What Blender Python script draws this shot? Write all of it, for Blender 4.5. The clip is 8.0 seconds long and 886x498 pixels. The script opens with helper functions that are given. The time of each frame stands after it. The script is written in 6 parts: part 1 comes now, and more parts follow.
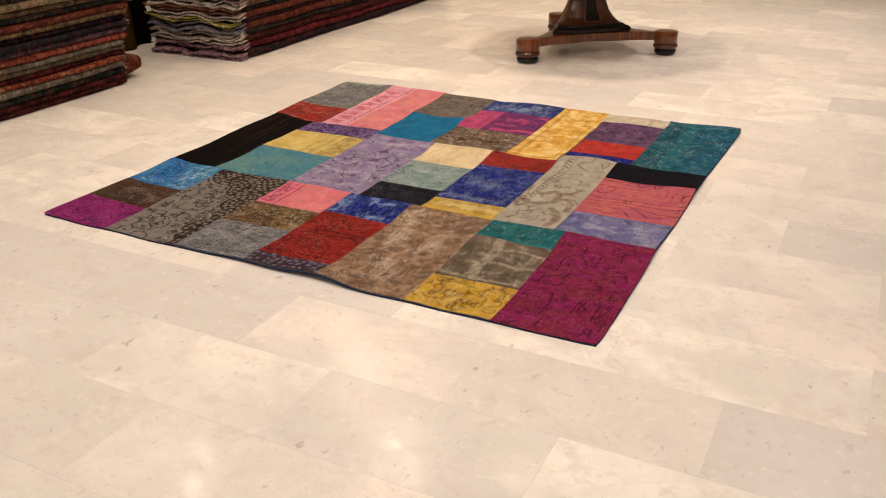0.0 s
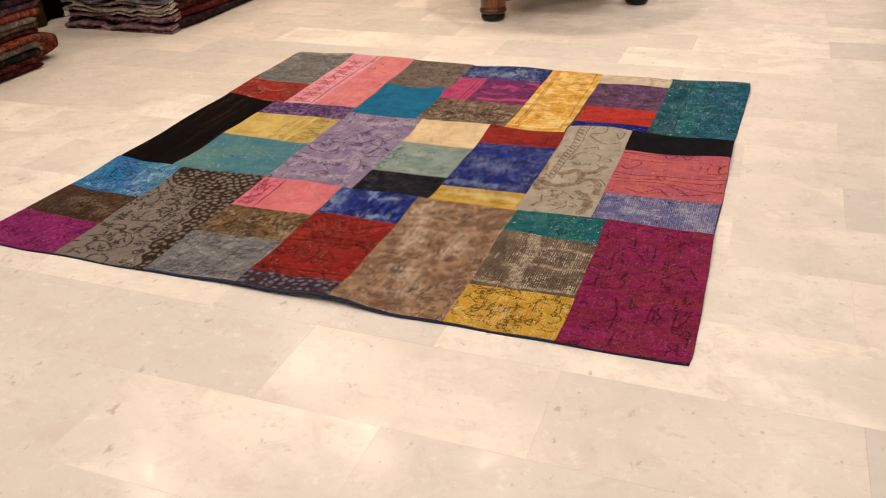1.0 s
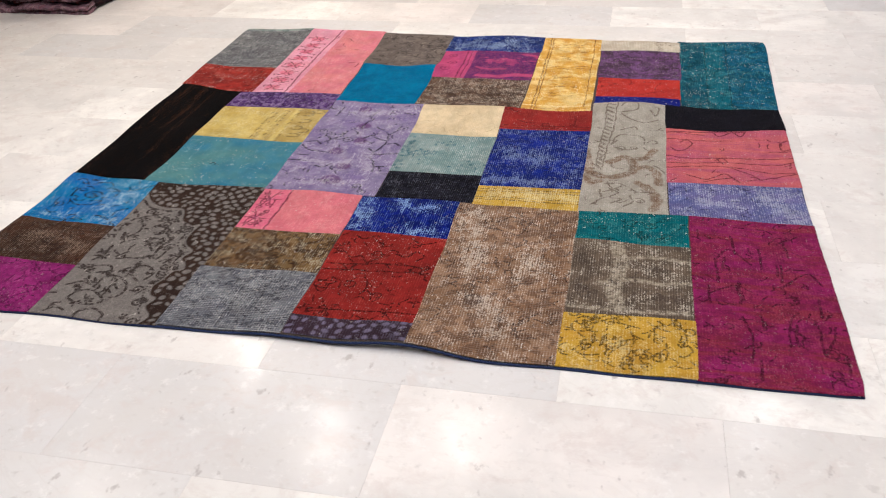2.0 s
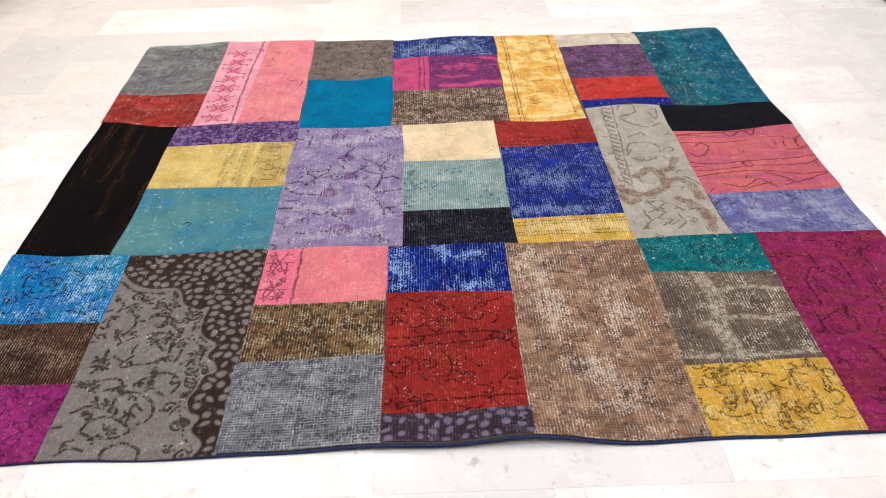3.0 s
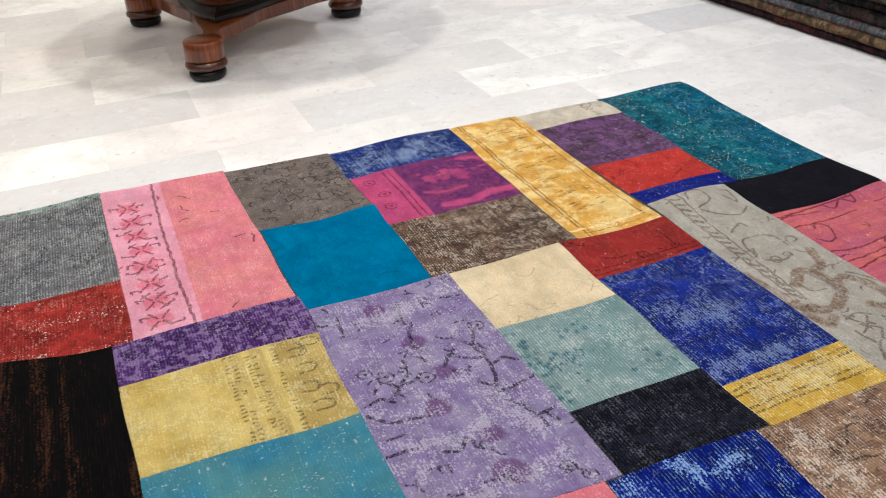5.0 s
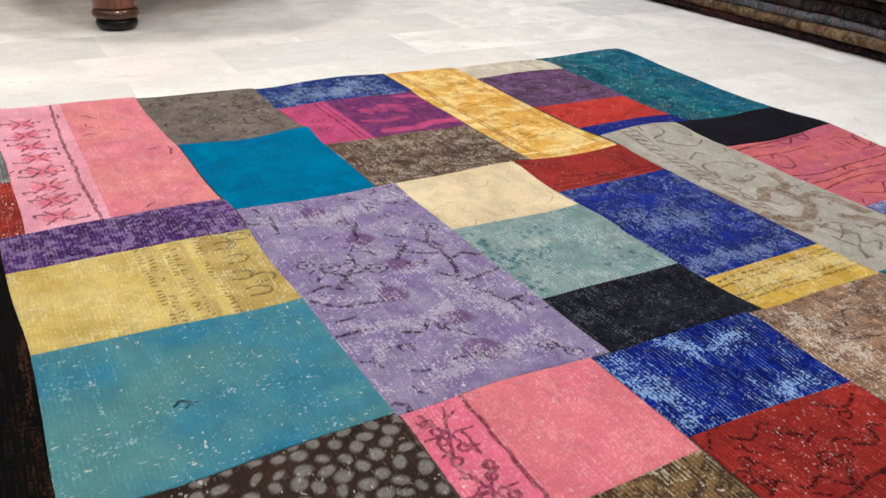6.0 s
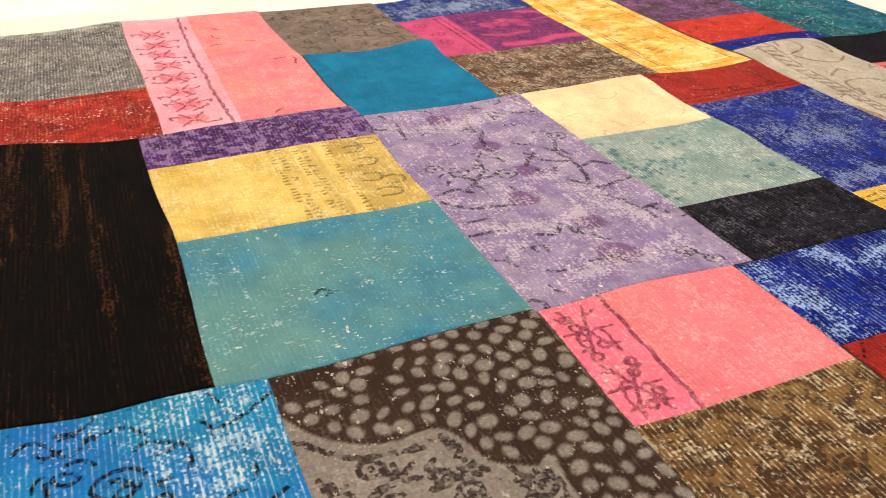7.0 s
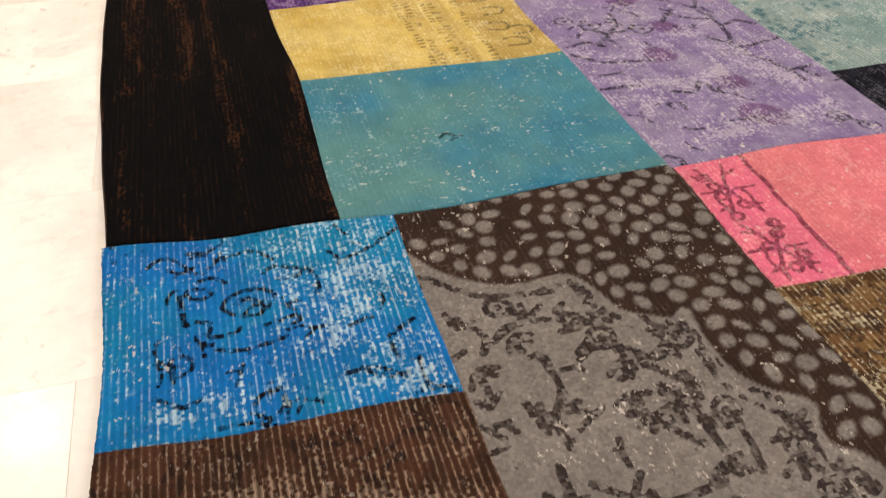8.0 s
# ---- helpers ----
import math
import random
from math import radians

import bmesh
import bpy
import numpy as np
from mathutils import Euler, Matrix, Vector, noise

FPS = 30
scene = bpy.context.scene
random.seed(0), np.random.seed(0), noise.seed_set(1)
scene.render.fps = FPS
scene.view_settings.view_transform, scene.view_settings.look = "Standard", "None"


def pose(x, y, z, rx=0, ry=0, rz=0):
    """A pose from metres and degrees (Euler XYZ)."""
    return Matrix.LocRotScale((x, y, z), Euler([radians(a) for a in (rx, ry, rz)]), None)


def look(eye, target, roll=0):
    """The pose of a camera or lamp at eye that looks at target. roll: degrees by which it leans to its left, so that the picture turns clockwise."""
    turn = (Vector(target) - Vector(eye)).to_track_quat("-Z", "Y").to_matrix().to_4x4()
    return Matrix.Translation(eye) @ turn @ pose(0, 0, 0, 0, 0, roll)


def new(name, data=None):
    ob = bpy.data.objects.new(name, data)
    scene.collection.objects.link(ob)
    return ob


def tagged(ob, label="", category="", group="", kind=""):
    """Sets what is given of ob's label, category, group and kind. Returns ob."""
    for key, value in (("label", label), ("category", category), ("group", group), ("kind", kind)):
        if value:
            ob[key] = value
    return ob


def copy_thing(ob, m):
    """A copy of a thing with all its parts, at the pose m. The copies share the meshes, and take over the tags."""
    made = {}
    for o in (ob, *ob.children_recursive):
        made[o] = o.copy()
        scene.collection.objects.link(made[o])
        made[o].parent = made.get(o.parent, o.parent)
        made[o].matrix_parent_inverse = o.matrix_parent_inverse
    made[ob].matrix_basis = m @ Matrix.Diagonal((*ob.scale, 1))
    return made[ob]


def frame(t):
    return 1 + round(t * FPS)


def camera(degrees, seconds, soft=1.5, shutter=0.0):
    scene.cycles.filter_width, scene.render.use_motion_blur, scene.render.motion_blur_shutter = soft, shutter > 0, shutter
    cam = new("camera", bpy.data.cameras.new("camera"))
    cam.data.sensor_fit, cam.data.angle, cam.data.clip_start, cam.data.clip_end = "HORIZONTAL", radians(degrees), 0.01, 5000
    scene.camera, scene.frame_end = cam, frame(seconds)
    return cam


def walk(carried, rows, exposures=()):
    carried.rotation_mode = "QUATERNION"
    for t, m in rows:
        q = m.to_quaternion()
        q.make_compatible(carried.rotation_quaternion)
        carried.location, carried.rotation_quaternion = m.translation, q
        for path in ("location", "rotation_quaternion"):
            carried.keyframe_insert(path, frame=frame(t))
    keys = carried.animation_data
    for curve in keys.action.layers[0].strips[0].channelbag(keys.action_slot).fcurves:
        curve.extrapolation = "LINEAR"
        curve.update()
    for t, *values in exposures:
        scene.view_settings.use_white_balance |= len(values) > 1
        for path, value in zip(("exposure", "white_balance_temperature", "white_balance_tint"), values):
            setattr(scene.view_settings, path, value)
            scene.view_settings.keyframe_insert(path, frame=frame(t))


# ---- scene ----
cam = camera(55.4, 8.0, soft=1.15, shutter=0.15)
PATH = [
    (0, (2.619, -1.853, 1.186), (1.784, -0.251, 0.329), -1.0),
    (0.5, (2.441, -1.696, 1.157), (1.602, -0.108, 0.276), -0.4),
    (1, (2.158, -1.587, 1.133), (1.51, 0.047, 0.179), -2.4),
    (1.5, (1.893, -1.451, 1.114), (1.343, 0.198, 0.125), -2.7),
    (1.7, (1.783, -1.389, 1.099), (1.297, 0.263, 0.083), -2.5),
    (2.8, (1.169, -1.134, 1.113), (1.064, 0.533, 0.014), -2.9),
    (3, (1.054, -1.045, 1.122), (1.059, 0.618, 0.011), -2.0),
    (3.5, (0.789, -0.839, 1.132), (1.0, 0.773, -0.032), -1.7),
    (4, (0.51, -0.616, 1.147), (0.958, 0.935, -0.032), -3.2),
    (4.5, (0.407, -0.338, 1.122), (0.944, 1.221, -0.01), -5.0),
    (4.7, (0.387, -0.229, 1.086), (0.939, 1.353, -0.006), -4.6),
    (5.8, (0.291, -0.087, 0.686), (1.2, 1.482, -0.156), 2.4),
    (6, (0.275, -0.088, 0.642), (1.162, 1.466, -0.251), 2.2),
    (6.5, (0.254, -0.09, 0.599), (1.08, 1.453, -0.367), 1.2),
    (7, (0.217, -0.076, 0.585), (0.883, 1.51, -0.435), 0.5),
    (7.5, (0.185, -0.06, 0.568), (0.709, 1.545, -0.505), -0.3),
    (8, (0.178, -0.062, 0.526), (0.596, 1.453, -0.712), -0.2),
]
EXPOSURES = [
    (0, -0.63, 6750, 12), (1.5, -0.60, 6750, 12), (1.7, -0.57, 5350, 8), (2.8, -0.20, 5350, 8), (3.0, -0.22, 5300, 8), (3.5, -0.52, 5350, 8), (4.0, -0.47, 5250, 6), (4.7, -0.45, 5100, 4),
    (5.8, -0.33, 5150, 2), (6.0, -0.34, 5200, 3), (6.5, -0.26, 5550, 7), (7.0, 0.07, 6400, 8), (7.5, 0.04, 6000, 8), (8.0, -0.32, 6000, 8),
]
walk(cam, [(t, look(eye, target, roll)) for t, eye, target, roll in PATH], EXPOSURES)

# ---- light: warm-white ceiling downlights, most of them assumed ----
world = bpy.data.worlds.new("world")
scene.world = world
world.use_nodes = True
world.node_tree.nodes["Background"].inputs["Color"].default_value = (0.9, 0.85, 0.8, 1)
world.node_tree.nodes["Background"].inputs["Strength"].default_value = 0.02
CEILING = 3.48
# First three follow floor reflections; the rest are guessed, added to even the light.
LAMPS = [  # x, y, share of the power, width of the beam, size
    (-1.38, 3.86, 0.8, 150, 0.11), (-0.37, 3.0, 1.0, 150, 0.14), (-1.73, 2.08, 0.7, 150, 0.11), (2.75, 3.7, 0.6, 110, 0.11), (0.62, 3.18, 0.85, 110, 0.22), (0.9, 1.35, 0.8, 120, 0.11),
    (-0.9, 0.4, 0.8, 150, 0.11), (2.35, 2.1, 0.8, 120, 0.11), (2.2, 4.9, 0.9, 105, 0.11), (0.3, 5.2, 0.8, 105, 0.11), (-1.8, 5.6, 0.7, 150, 0.11), (2.7, 0.1, 1.0, 150, 0.11),
    (0.6, -0.6, 0.9, 150, 0.11), (-0.8, -1.8, 0.8, 150, 0.11), (1.6, -2.2, 0.8, 150, 0.11), (3.1, -1.7, 0.9, 150, 0.11), (-2.2, -0.6, 0.5, 150, 0.11),
]
LAMP_WATTS = 26.0


def lamp_light(x, y, share, beam, size):
    data = bpy.data.lights.new("downlight", "AREA")
    data.shape, data.size, data.energy = "DISK", size, LAMP_WATTS * share
    data.color = (1.0, 0.79, 0.59) if y > 2.5 and x < 1.8 else (1.0, 0.805, 0.625) if y > 0 and x < 1.8 else (1.0, 0.872, 0.785)  # tints guessed: warmest at the back, whiter towards the shop's front and right
    data.spread = radians(beam)
    new("downlight_lamp", data).matrix_world = pose(x, y, CEILING - 0.035)


for lamp in LAMPS:
    lamp_light(*lamp)


# ---- node helpers ----
def lin(r, g, b, k=0.74):
    """Linear albedo from display values 0..255."""
    flat = [k * ((c / 255 / 12.92) if c < 10.3 else ((c / 255 + 0.055) / 1.055) ** 2.4) for c in (r, g, b)]
    mean = 0.3 * flat[0] + 0.55 * flat[1] + 0.15 * flat[2]
    return tuple(0.92 * c + 0.08 * mean for c in flat) + (1.0,)


class Nodes:
    def __init__(self, name):
        self.mat = bpy.data.materials.new(name)
        self.mat.use_nodes = True
        self.tree = self.mat.node_tree
        self.tree.nodes.clear()
        self.out = self.tree.nodes.new("ShaderNodeOutputMaterial")
        self.bsdf = self.tree.nodes.new("ShaderNodeBsdfPrincipled")
        self.tree.links.new(self.bsdf.outputs["BSDF"], self.out.inputs["Surface"])

    def node(self, kind):
        return self.tree.nodes.new(kind)

    def put(self, value, socket):
        if isinstance(value, bpy.types.NodeSocket):
            self.tree.links.new(value, socket)
        else:
            socket.default_value = value

    def coords(self):
        return self.node("ShaderNodeTexCoord").outputs["Object"]

    def mapped(self, v, scale=(1, 1, 1), at=(0, 0, 0), turn=0.0):
        n = self.node("ShaderNodeMapping")
        self.put(v, n.inputs["Vector"])
        n.inputs["Scale"].default_value, n.inputs["Location"].default_value = scale, at
        n.inputs["Rotation"].default_value = (0, 0, turn)
        return n.outputs["Vector"]

    def noise(self, v, scale, detail=3.0, rough=0.55, twist=0.0):
        n = self.node("ShaderNodeTexNoise")
        self.put(v, n.inputs["Vector"])
        n.inputs["Scale"].default_value, n.inputs["Detail"].default_value = scale, detail
        n.inputs["Roughness"].default_value, n.inputs["Distortion"].default_value = rough, twist
        return n.outputs["Fac"]

    def math(self, op, a, b=0.0, c=0.0, clamp=False):
        n = self.node("ShaderNodeMath")
        n.operation, n.use_clamp = op, clamp
        for value, socket in zip((a, b, c), n.inputs):
            self.put(value, socket)
        return n.outputs[0]

    def span(self, v, lo, hi, to0=0.0, to1=1.0):
        n = self.node("ShaderNodeMapRange")
        n.interpolation_type = "SMOOTHSTEP"
        self.put(v, n.inputs["Value"])
        for key, value in (("From Min", lo), ("From Max", hi), ("To Min", to0), ("To Max", to1)):
            n.inputs[key].default_value = value
        return n.outputs["Result"]

    def mix(self, f, a, b, blend="MIX"):
        n = self.node("ShaderNodeMix")
        n.data_type, n.blend_type = "RGBA", blend
        for value, socket in zip((f, a, b), (n.inputs[0], n.inputs[6], n.inputs[7])):
            self.put(value, socket)
        return n.outputs[2]

    def axes(self, v):
        n = self.node("ShaderNodeSeparateXYZ")
        self.put(v, n.inputs[0])
        return n.outputs

    def random(self):
        return self.node("ShaderNodeObjectInfo").outputs["Random"]

    def shifted(self, v, amount):
        """Coordinates moved by each object's random number."""
        n = self.node("ShaderNodeCombineXYZ")
        r = self.random()
        self.put(self.math("MULTIPLY", r, amount), n.inputs[0])
        self.put(self.math("MULTIPLY", r, -0.73 * amount), n.inputs[1])
        self.put(self.math("MULTIPLY", r, 0.37 * amount), n.inputs[2])
        a = self.node("ShaderNodeVectorMath")
        self.put(v, a.inputs[0])
        self.put(n.outputs[0], a.inputs[1])
        return a.outputs[0]

    def bump(self, h, strength, distance):
        n = self.node("ShaderNodeBump")
        n.inputs["Strength"].default_value, n.inputs["Distance"].default_value = strength, distance
        self.put(h, n.inputs["Height"])
        self.tree.links.new(n.outputs["Normal"], self.bsdf.inputs["Normal"])

    def done(self, color, rough=0.6, gloss=0.5, metal=0.0):
        for value, key in ((color, "Base Color"), (rough, "Roughness"), (gloss, "Specular IOR Level"), (metal, "Metallic")):
            self.put(value, self.bsdf.inputs[key])
        return self.mat


def plain(name, color, rough=0.6, gloss=0.5, metal=0.0, grain=60.0, depth=0.0008, vary=0.15):
    m = Nodes(name)
    v = m.coords()
    tone = m.noise(v, grain * 0.12, 3)
    dark = tuple(c * (1 - vary) for c in color[:3]) + (1,)
    fine = m.noise(v, grain, 4)
    m.bump(fine, 0.4, depth)
    return m.done(m.mix(m.span(tone, 0.3, 0.7), dark, color), rough, gloss, metal)


# ---- materials of the setting ----
def marble_material():
    m = Nodes("marble")
    v = m.shifted(m.coords(), 37.0)
    cloud = m.noise(v, 3.2, 6, 0.62, 0.6)
    veins = m.math("ABSOLUTE", m.math("SUBTRACT", m.noise(m.mapped(v, (1, 1.7, 1), (4, 2, 0), 0.5), 3.6, 5, 0.6, 1.4), 0.5))
    pits = m.noise(v, 42, 3, 0.6)
    tone = m.random()
    base = m.mix(m.span(tone, 0.1, 0.95), lin(225, 221, 214, 1), lin(246, 243, 235, 1))
    base = m.mix(m.span(m.math("FRACT", m.math("MULTIPLY", tone, 7.3)), 0.72, 0.86), base, lin(215, 213, 210, 1))
    base = m.mix(m.span(m.math("FRACT", m.math("MULTIPLY", tone, 13.7)), 0.74, 0.9), base, lin(236, 229, 222, 1))
    base = m.mix(m.span(cloud, 0.38, 0.66, 0.0, 0.55), base, lin(207, 205, 200, 1))
    base = m.mix(m.span(veins, 0.0, 0.03, 0.09, 0.0), base, lin(190, 180, 168, 1))
    base = m.mix(m.span(pits, 0.58, 0.76, 0.0, 0.35), base, lin(176, 170, 162, 1))
    fleck = m.noise(m.mapped(v, (1.5, 1, 1), (9, 3, 1), 0.4), 24, 3, 0.6)
    broad = m.noise(m.mapped(v, (1, 1.3, 1), (2, 8, 1)), 1.7, 4, 0.6, 0.9)
    base = m.mix(m.span(broad, 0.46, 0.62, 0.0, 0.5), base, lin(214, 210, 204, 1))
    base = m.mix(m.span(fleck, 0.65, 0.76, 0.0, 0.55), base, lin(158, 150, 144, 1))
    stain = m.noise(m.mapped(v, (1, 1.2, 1), (4, 4, 4)), 10, 6, 0.72, 0.5)
    base = m.mix(m.span(stain, 0.50, 0.68, 0.0, 0.42), base, lin(208, 196, 188, 1))
    wisp = m.noise(m.mapped(v, (1, 1, 1), (6, 1, 4)), 28, 5, 0.75)
    base = m.mix(m.span(wisp, 0.54, 0.70, 0.0, 0.26), base, lin(252, 250, 246, 1))
    dapple = m.noise(m.mapped(v, (1, 1.4, 1), (8, 3, 2), 0.3), 46, 5, 0.72, 0.6)
    base = m.mix(m.span(dapple, 0.54, 0.70, 0.0, 0.12), base, lin(206, 196, 190, 1))
    m.bump(m.noise(v, 7, 2), 0.08, 0.002)
    rough = m.span(m.noise(v, 14, 4), 0.3, 0.7, 0.16, 0.27)
    return m.done(base, rough, 0.26)


MARBLE = marble_material()
GROUT = plain("grout", lin(238, 231, 222, 1), 0.9, 0.2, grain=200)
PAINT = plain("wall_paint", (0.74, 0.70, 0.64, 1), 0.85, 0.3, grain=150, vary=0.05)


# ---- mesh helpers ----
def mesh_of(name, verts, faces, mat, smooth=True):
    me = bpy.data.meshes.new(name)
    me.from_pydata(verts, [], faces)
    me.materials.append(mat)
    if smooth:
        me.polygons.foreach_set("use_smooth", [True] * len(me.polygons))
    me.update()
    return me


def part(name, bm, mat, parent=None, label="", smooth=False):
    """Links a bmesh as one mesh object under a thing or a part."""
    me = bpy.data.meshes.new(name)
    bmesh.ops.recalc_face_normals(bm, faces=bm.faces)
    bm.to_mesh(me)
    bm.free()
    me.materials.append(mat)
    if smooth:
        me.polygons.foreach_set("use_smooth", [True] * len(me.polygons))
    ob = new(name, me)
    ob.parent = parent
    return tagged(ob, label)


def box(bm, x0, x1, y0, y1, z0, z1, bevel=0.0):
    made = bmesh.ops.create_cube(bm, size=1.0, matrix=Matrix.LocRotScale(((x0 + x1) / 2, (y0 + y1) / 2, (z0 + z1) / 2), None, (x1 - x0, y1 - y0, z1 - z0)))
    if bevel:
        edges = {e for v in made["verts"] for e in v.link_edges}
        bmesh.ops.bevel(bm, geom=list(edges), offset=bevel, segments=2, affect="EDGES", profile=0.6)
    return bm


def turned(bm, profile, at=(0, 0, 0), steps=32):
    """A lathe-turned body from (radius, height) pairs."""
    rings = []
    for r, z in profile:
        rings.append([bm.verts.new((at[0] + r * math.cos(2 * math.pi * k / steps), at[1] + r * math.sin(2 * math.pi * k / steps), at[2] + z)) for k in range(steps)])
    for a, b in zip(rings, rings[1:]):
        for k in range(steps):
            bm.faces.new((a[k], a[(k + 1) % steps], b[(k + 1) % steps], b[k]))
    bm.faces.new(rings[0][::-1])
    bm.faces.new(rings[-1])
    return bm


# ---- room shell ----
# Walls and ceiling are unseen, assumed to close the room and bounce light.
X0, X1, Y0, Y1 = -2.75, 4.6, -4.2, 7.6


def shell(name, label, x0, x1, y0, y1, z0, z1, category="wall"):
    ob = part(name, box(bmesh.new(), x0, x1, y0, y1, z0, z1), PAINT)
    return tagged(ob, label, category, "", "structure")


shell("wall_west", "assumed plain warm white painted plaster wall, out of view", X0 - 0.15, X0, Y0, Y1, -0.1, CEILING)
shell("wall_east", "assumed plain warm white painted plaster wall, out of view", X1, X1 + 0.15, Y0, Y1, -0.1, CEILING)
shell("wall_south", "assumed plain warm white painted plaster wall, out of view", X0 - 0.15, X1 + 0.15, Y0 - 0.15, Y0, -0.1, CEILING)
shell("wall_north", "assumed plain warm white painted plaster wall, out of view", X0 - 0.15, X1 + 0.15, Y1, Y1 + 0.15, -0.1, CEILING)
shell("ceiling", "assumed plain white plaster shop ceiling, out of view", X0 - 0.15, X1 + 0.15, Y0 - 0.15, Y1 + 0.15, CEILING, CEILING + 0.12, "ceiling")
floor = tagged(part("floor", box(bmesh.new(), X0, X1, Y0, Y1, -0.1, -0.0012), GROUT), "polished white and grey marble tiles laid in running bond", "floor", "", "structure")


# ---- the patchwork rug ----
K = 1.05
BUMPS = [  # x, y, height, spread along x and y
    (0.02, 0.62, 0.012, 0.10, 0.16), (0.0, 0.32, 0.006, 0.10, 0.24), (0.0, 1.08, 0.008, 0.08, 0.24), (1.14, 0.02, 0.014, 0.14, 0.07), (1.71, 0.56, 0.012, 0.10, 0.12), (1.12, 1.22, 0.013, 0.12, 0.07),
    (1.58, 1.29, 0.016, 0.11, 0.07), (0.55, 1.24, 0.008, 0.16, 0.06), (1.14, 0.58, 0.009, 0.12, 0.07), (0.70, 0.60, 0.005, 0.2, 0.06),
    (2.0, 1.93, 0.010, 0.15, 0.15), (0.87, 1.59, 0.011, 0.07, 0.05), (1.93, 1.30, 0.004, 0.10, 0.08), (0.60, 1.60, 0.005, 0.08, 0.06), (1.22, 0.95, 0.006, 0.10, 0.06), (1.50, 0.42, 0.010, 0.10, 0.10), (0.06, 1.30, 0.005, 0.1, 0.07), (1.62, 1.86, 0.008, 0.12, 0.10),
    (0.50, 1.96, 0.006, 0.25, 0.06), (1.10, 1.95, 0.007, 0.14, 0.06),
    (0.0, 1.50, 0.009, 0.08, 0.16), (2.0, 1.15, 0.012, 0.12, 0.10), (2.0, 0.62, 0.010, 0.12, 0.08), (0.89, 0.06, 0.007, 0.10, 0.08), (0.31, 0.62, 0.008, 0.08, 0.07),
    (0.25, 0.93, 0.008, 0.10, 0.10), (1.73, 0.60, 0.006, 0.08, 0.06), (0.29, 1.97, 0.005, 0.08, 0.08), (0.98, 1.22, 0.007, 0.09, 0.05), (1.48, 1.24, 0.006, 0.10, 0.06),
]
TUGS = [  # where the cloth was pulled out of square: x, y, pull along x and y, spread along x and y
    (0.0, 1.28, 0.026, 0.0, 0.12, 0.46), (0.0, 1.985, 0.0, 0.010, 0.16, 0.2), (2.0, 1.97, 0.003, -0.016, 0.25, 0.2), (0.0, 1.31, 0.0, 0.028, 0.14, 0.10),
    (0.0, 0.0, -0.004, -0.010, 0.2, 0.12), (0.606, 1.163, 0.0, -0.008, 0.08, 0.05), (0.31, 0.617, 0.0, -0.010, 0.07, 0.07), (0.6, 1.98, -0.011, 0.004, 0.35, 0.25),
    (1.07, 1.237, -0.008, 0.0, 0.25, 0.10), (0.606, 1.243, 0.006, -0.010, 0.10, 0.08), (2.0, 0.795, 0.0, 0.018, 0.15, 0.12), (2.0, 0.61, -0.003, -0.010, 0.15, 0.08),
    (1.711, 0.609, 0.004, -0.016, 0.10, 0.06), (0.891, 0.08, 0.0, -0.012, 0.15, 0.08), (1.45, 0.452, 0.0, 0.018, 0.10, 0.07), (0.257, 0.913, 0.008, 0.006, 0.10, 0.10),
    (1.80, 0.0, 0.0, -0.007, 0.40, 0.08), (2.002, 0.0, -0.005, 0.005, 0.028, 0.028), (0.0, 0.0, 0.006, 0.006, 0.028, 0.028), (2.004, 1.968, -0.006, -0.006, 0.028, 0.028), (0.0, 1.985, 0.006, -0.006, 0.028, 0.028),
]


def rug_height(x, y):
    z = 0.0080 + 0.0016 * np.sin(5.1 * x + 2.3 * y) * np.sin(6.7 * y - 1.9 * x) + 0.0010 * np.sin(23 * x + 4 * y) * np.sin(19 * y + 2.0) + 0.0005 * np.sin(41 * x + 9 * y) * np.sin(13 * y - 5 * x)
    for a, b, h, s, t in BUMPS:
        z = z + h * np.exp(-((x - a) / s) ** 2 - ((y - b) / t) ** 2)
    return z


def rug_place(x, y, drop=0.0):
    """From the rug's own layout to the room: a slight lean, wavering seams, ripples. Arrays in, rows of x, y, z out."""
    x, y = np.asarray(x, float), np.asarray(y, float)
    wx = x - 0.015 * y * np.maximum(0.0, 1 - x / 1.5) + 0.0010 * np.sin(9.0 * y + 3.0 * x) + 0.0005 * np.sin(31 * y + 7 * x)
    wx = wx + 0.040 * np.exp(-(((y - 0.48) / 0.36) ** 2)) * np.maximum(0.0, 1 - x / 0.30) ** 1.5
    wx = wx + 0.022 * np.clip((y - 1.31) / 0.66, 0, 1) * np.clip((x - 1.7) / 0.3, 0, 1) + 0.0009 * np.sin(21 * y + 9 * x + 2.0) * np.clip(x / 0.2, 0, 1) * np.clip((2.0 - x) / 0.15, 0, 1)
    wy = y + 0.0020 * np.sin(17 * x - 6 * y + 0.7) + 0.0045 * np.sin(7.3 * x + 1.1 + 2.0 * y) + 0.0018 * np.sin(23 * x + 5 * y)
    for a, b, dx, dy, p, q in TUGS:
        pull = np.exp(-((x - a) / p) ** 2 - ((y - b) / q) ** 2)
        wx, wy = wx + dx / K * pull, wy + dy / K * pull
    wy = wy + 0.0026 * np.sin(13.7 * x + 11.0 * y + 2.0) * np.sin(4.1 * x - 3.0 * y) * np.clip(y / 0.1, 0, 1)
    return np.stack([K * wx, K * wy, np.maximum(0.002, rug_height(x, y) - drop)], -1)


# ---- woven ornament, knot by knot ----
ORNAMENT = {}


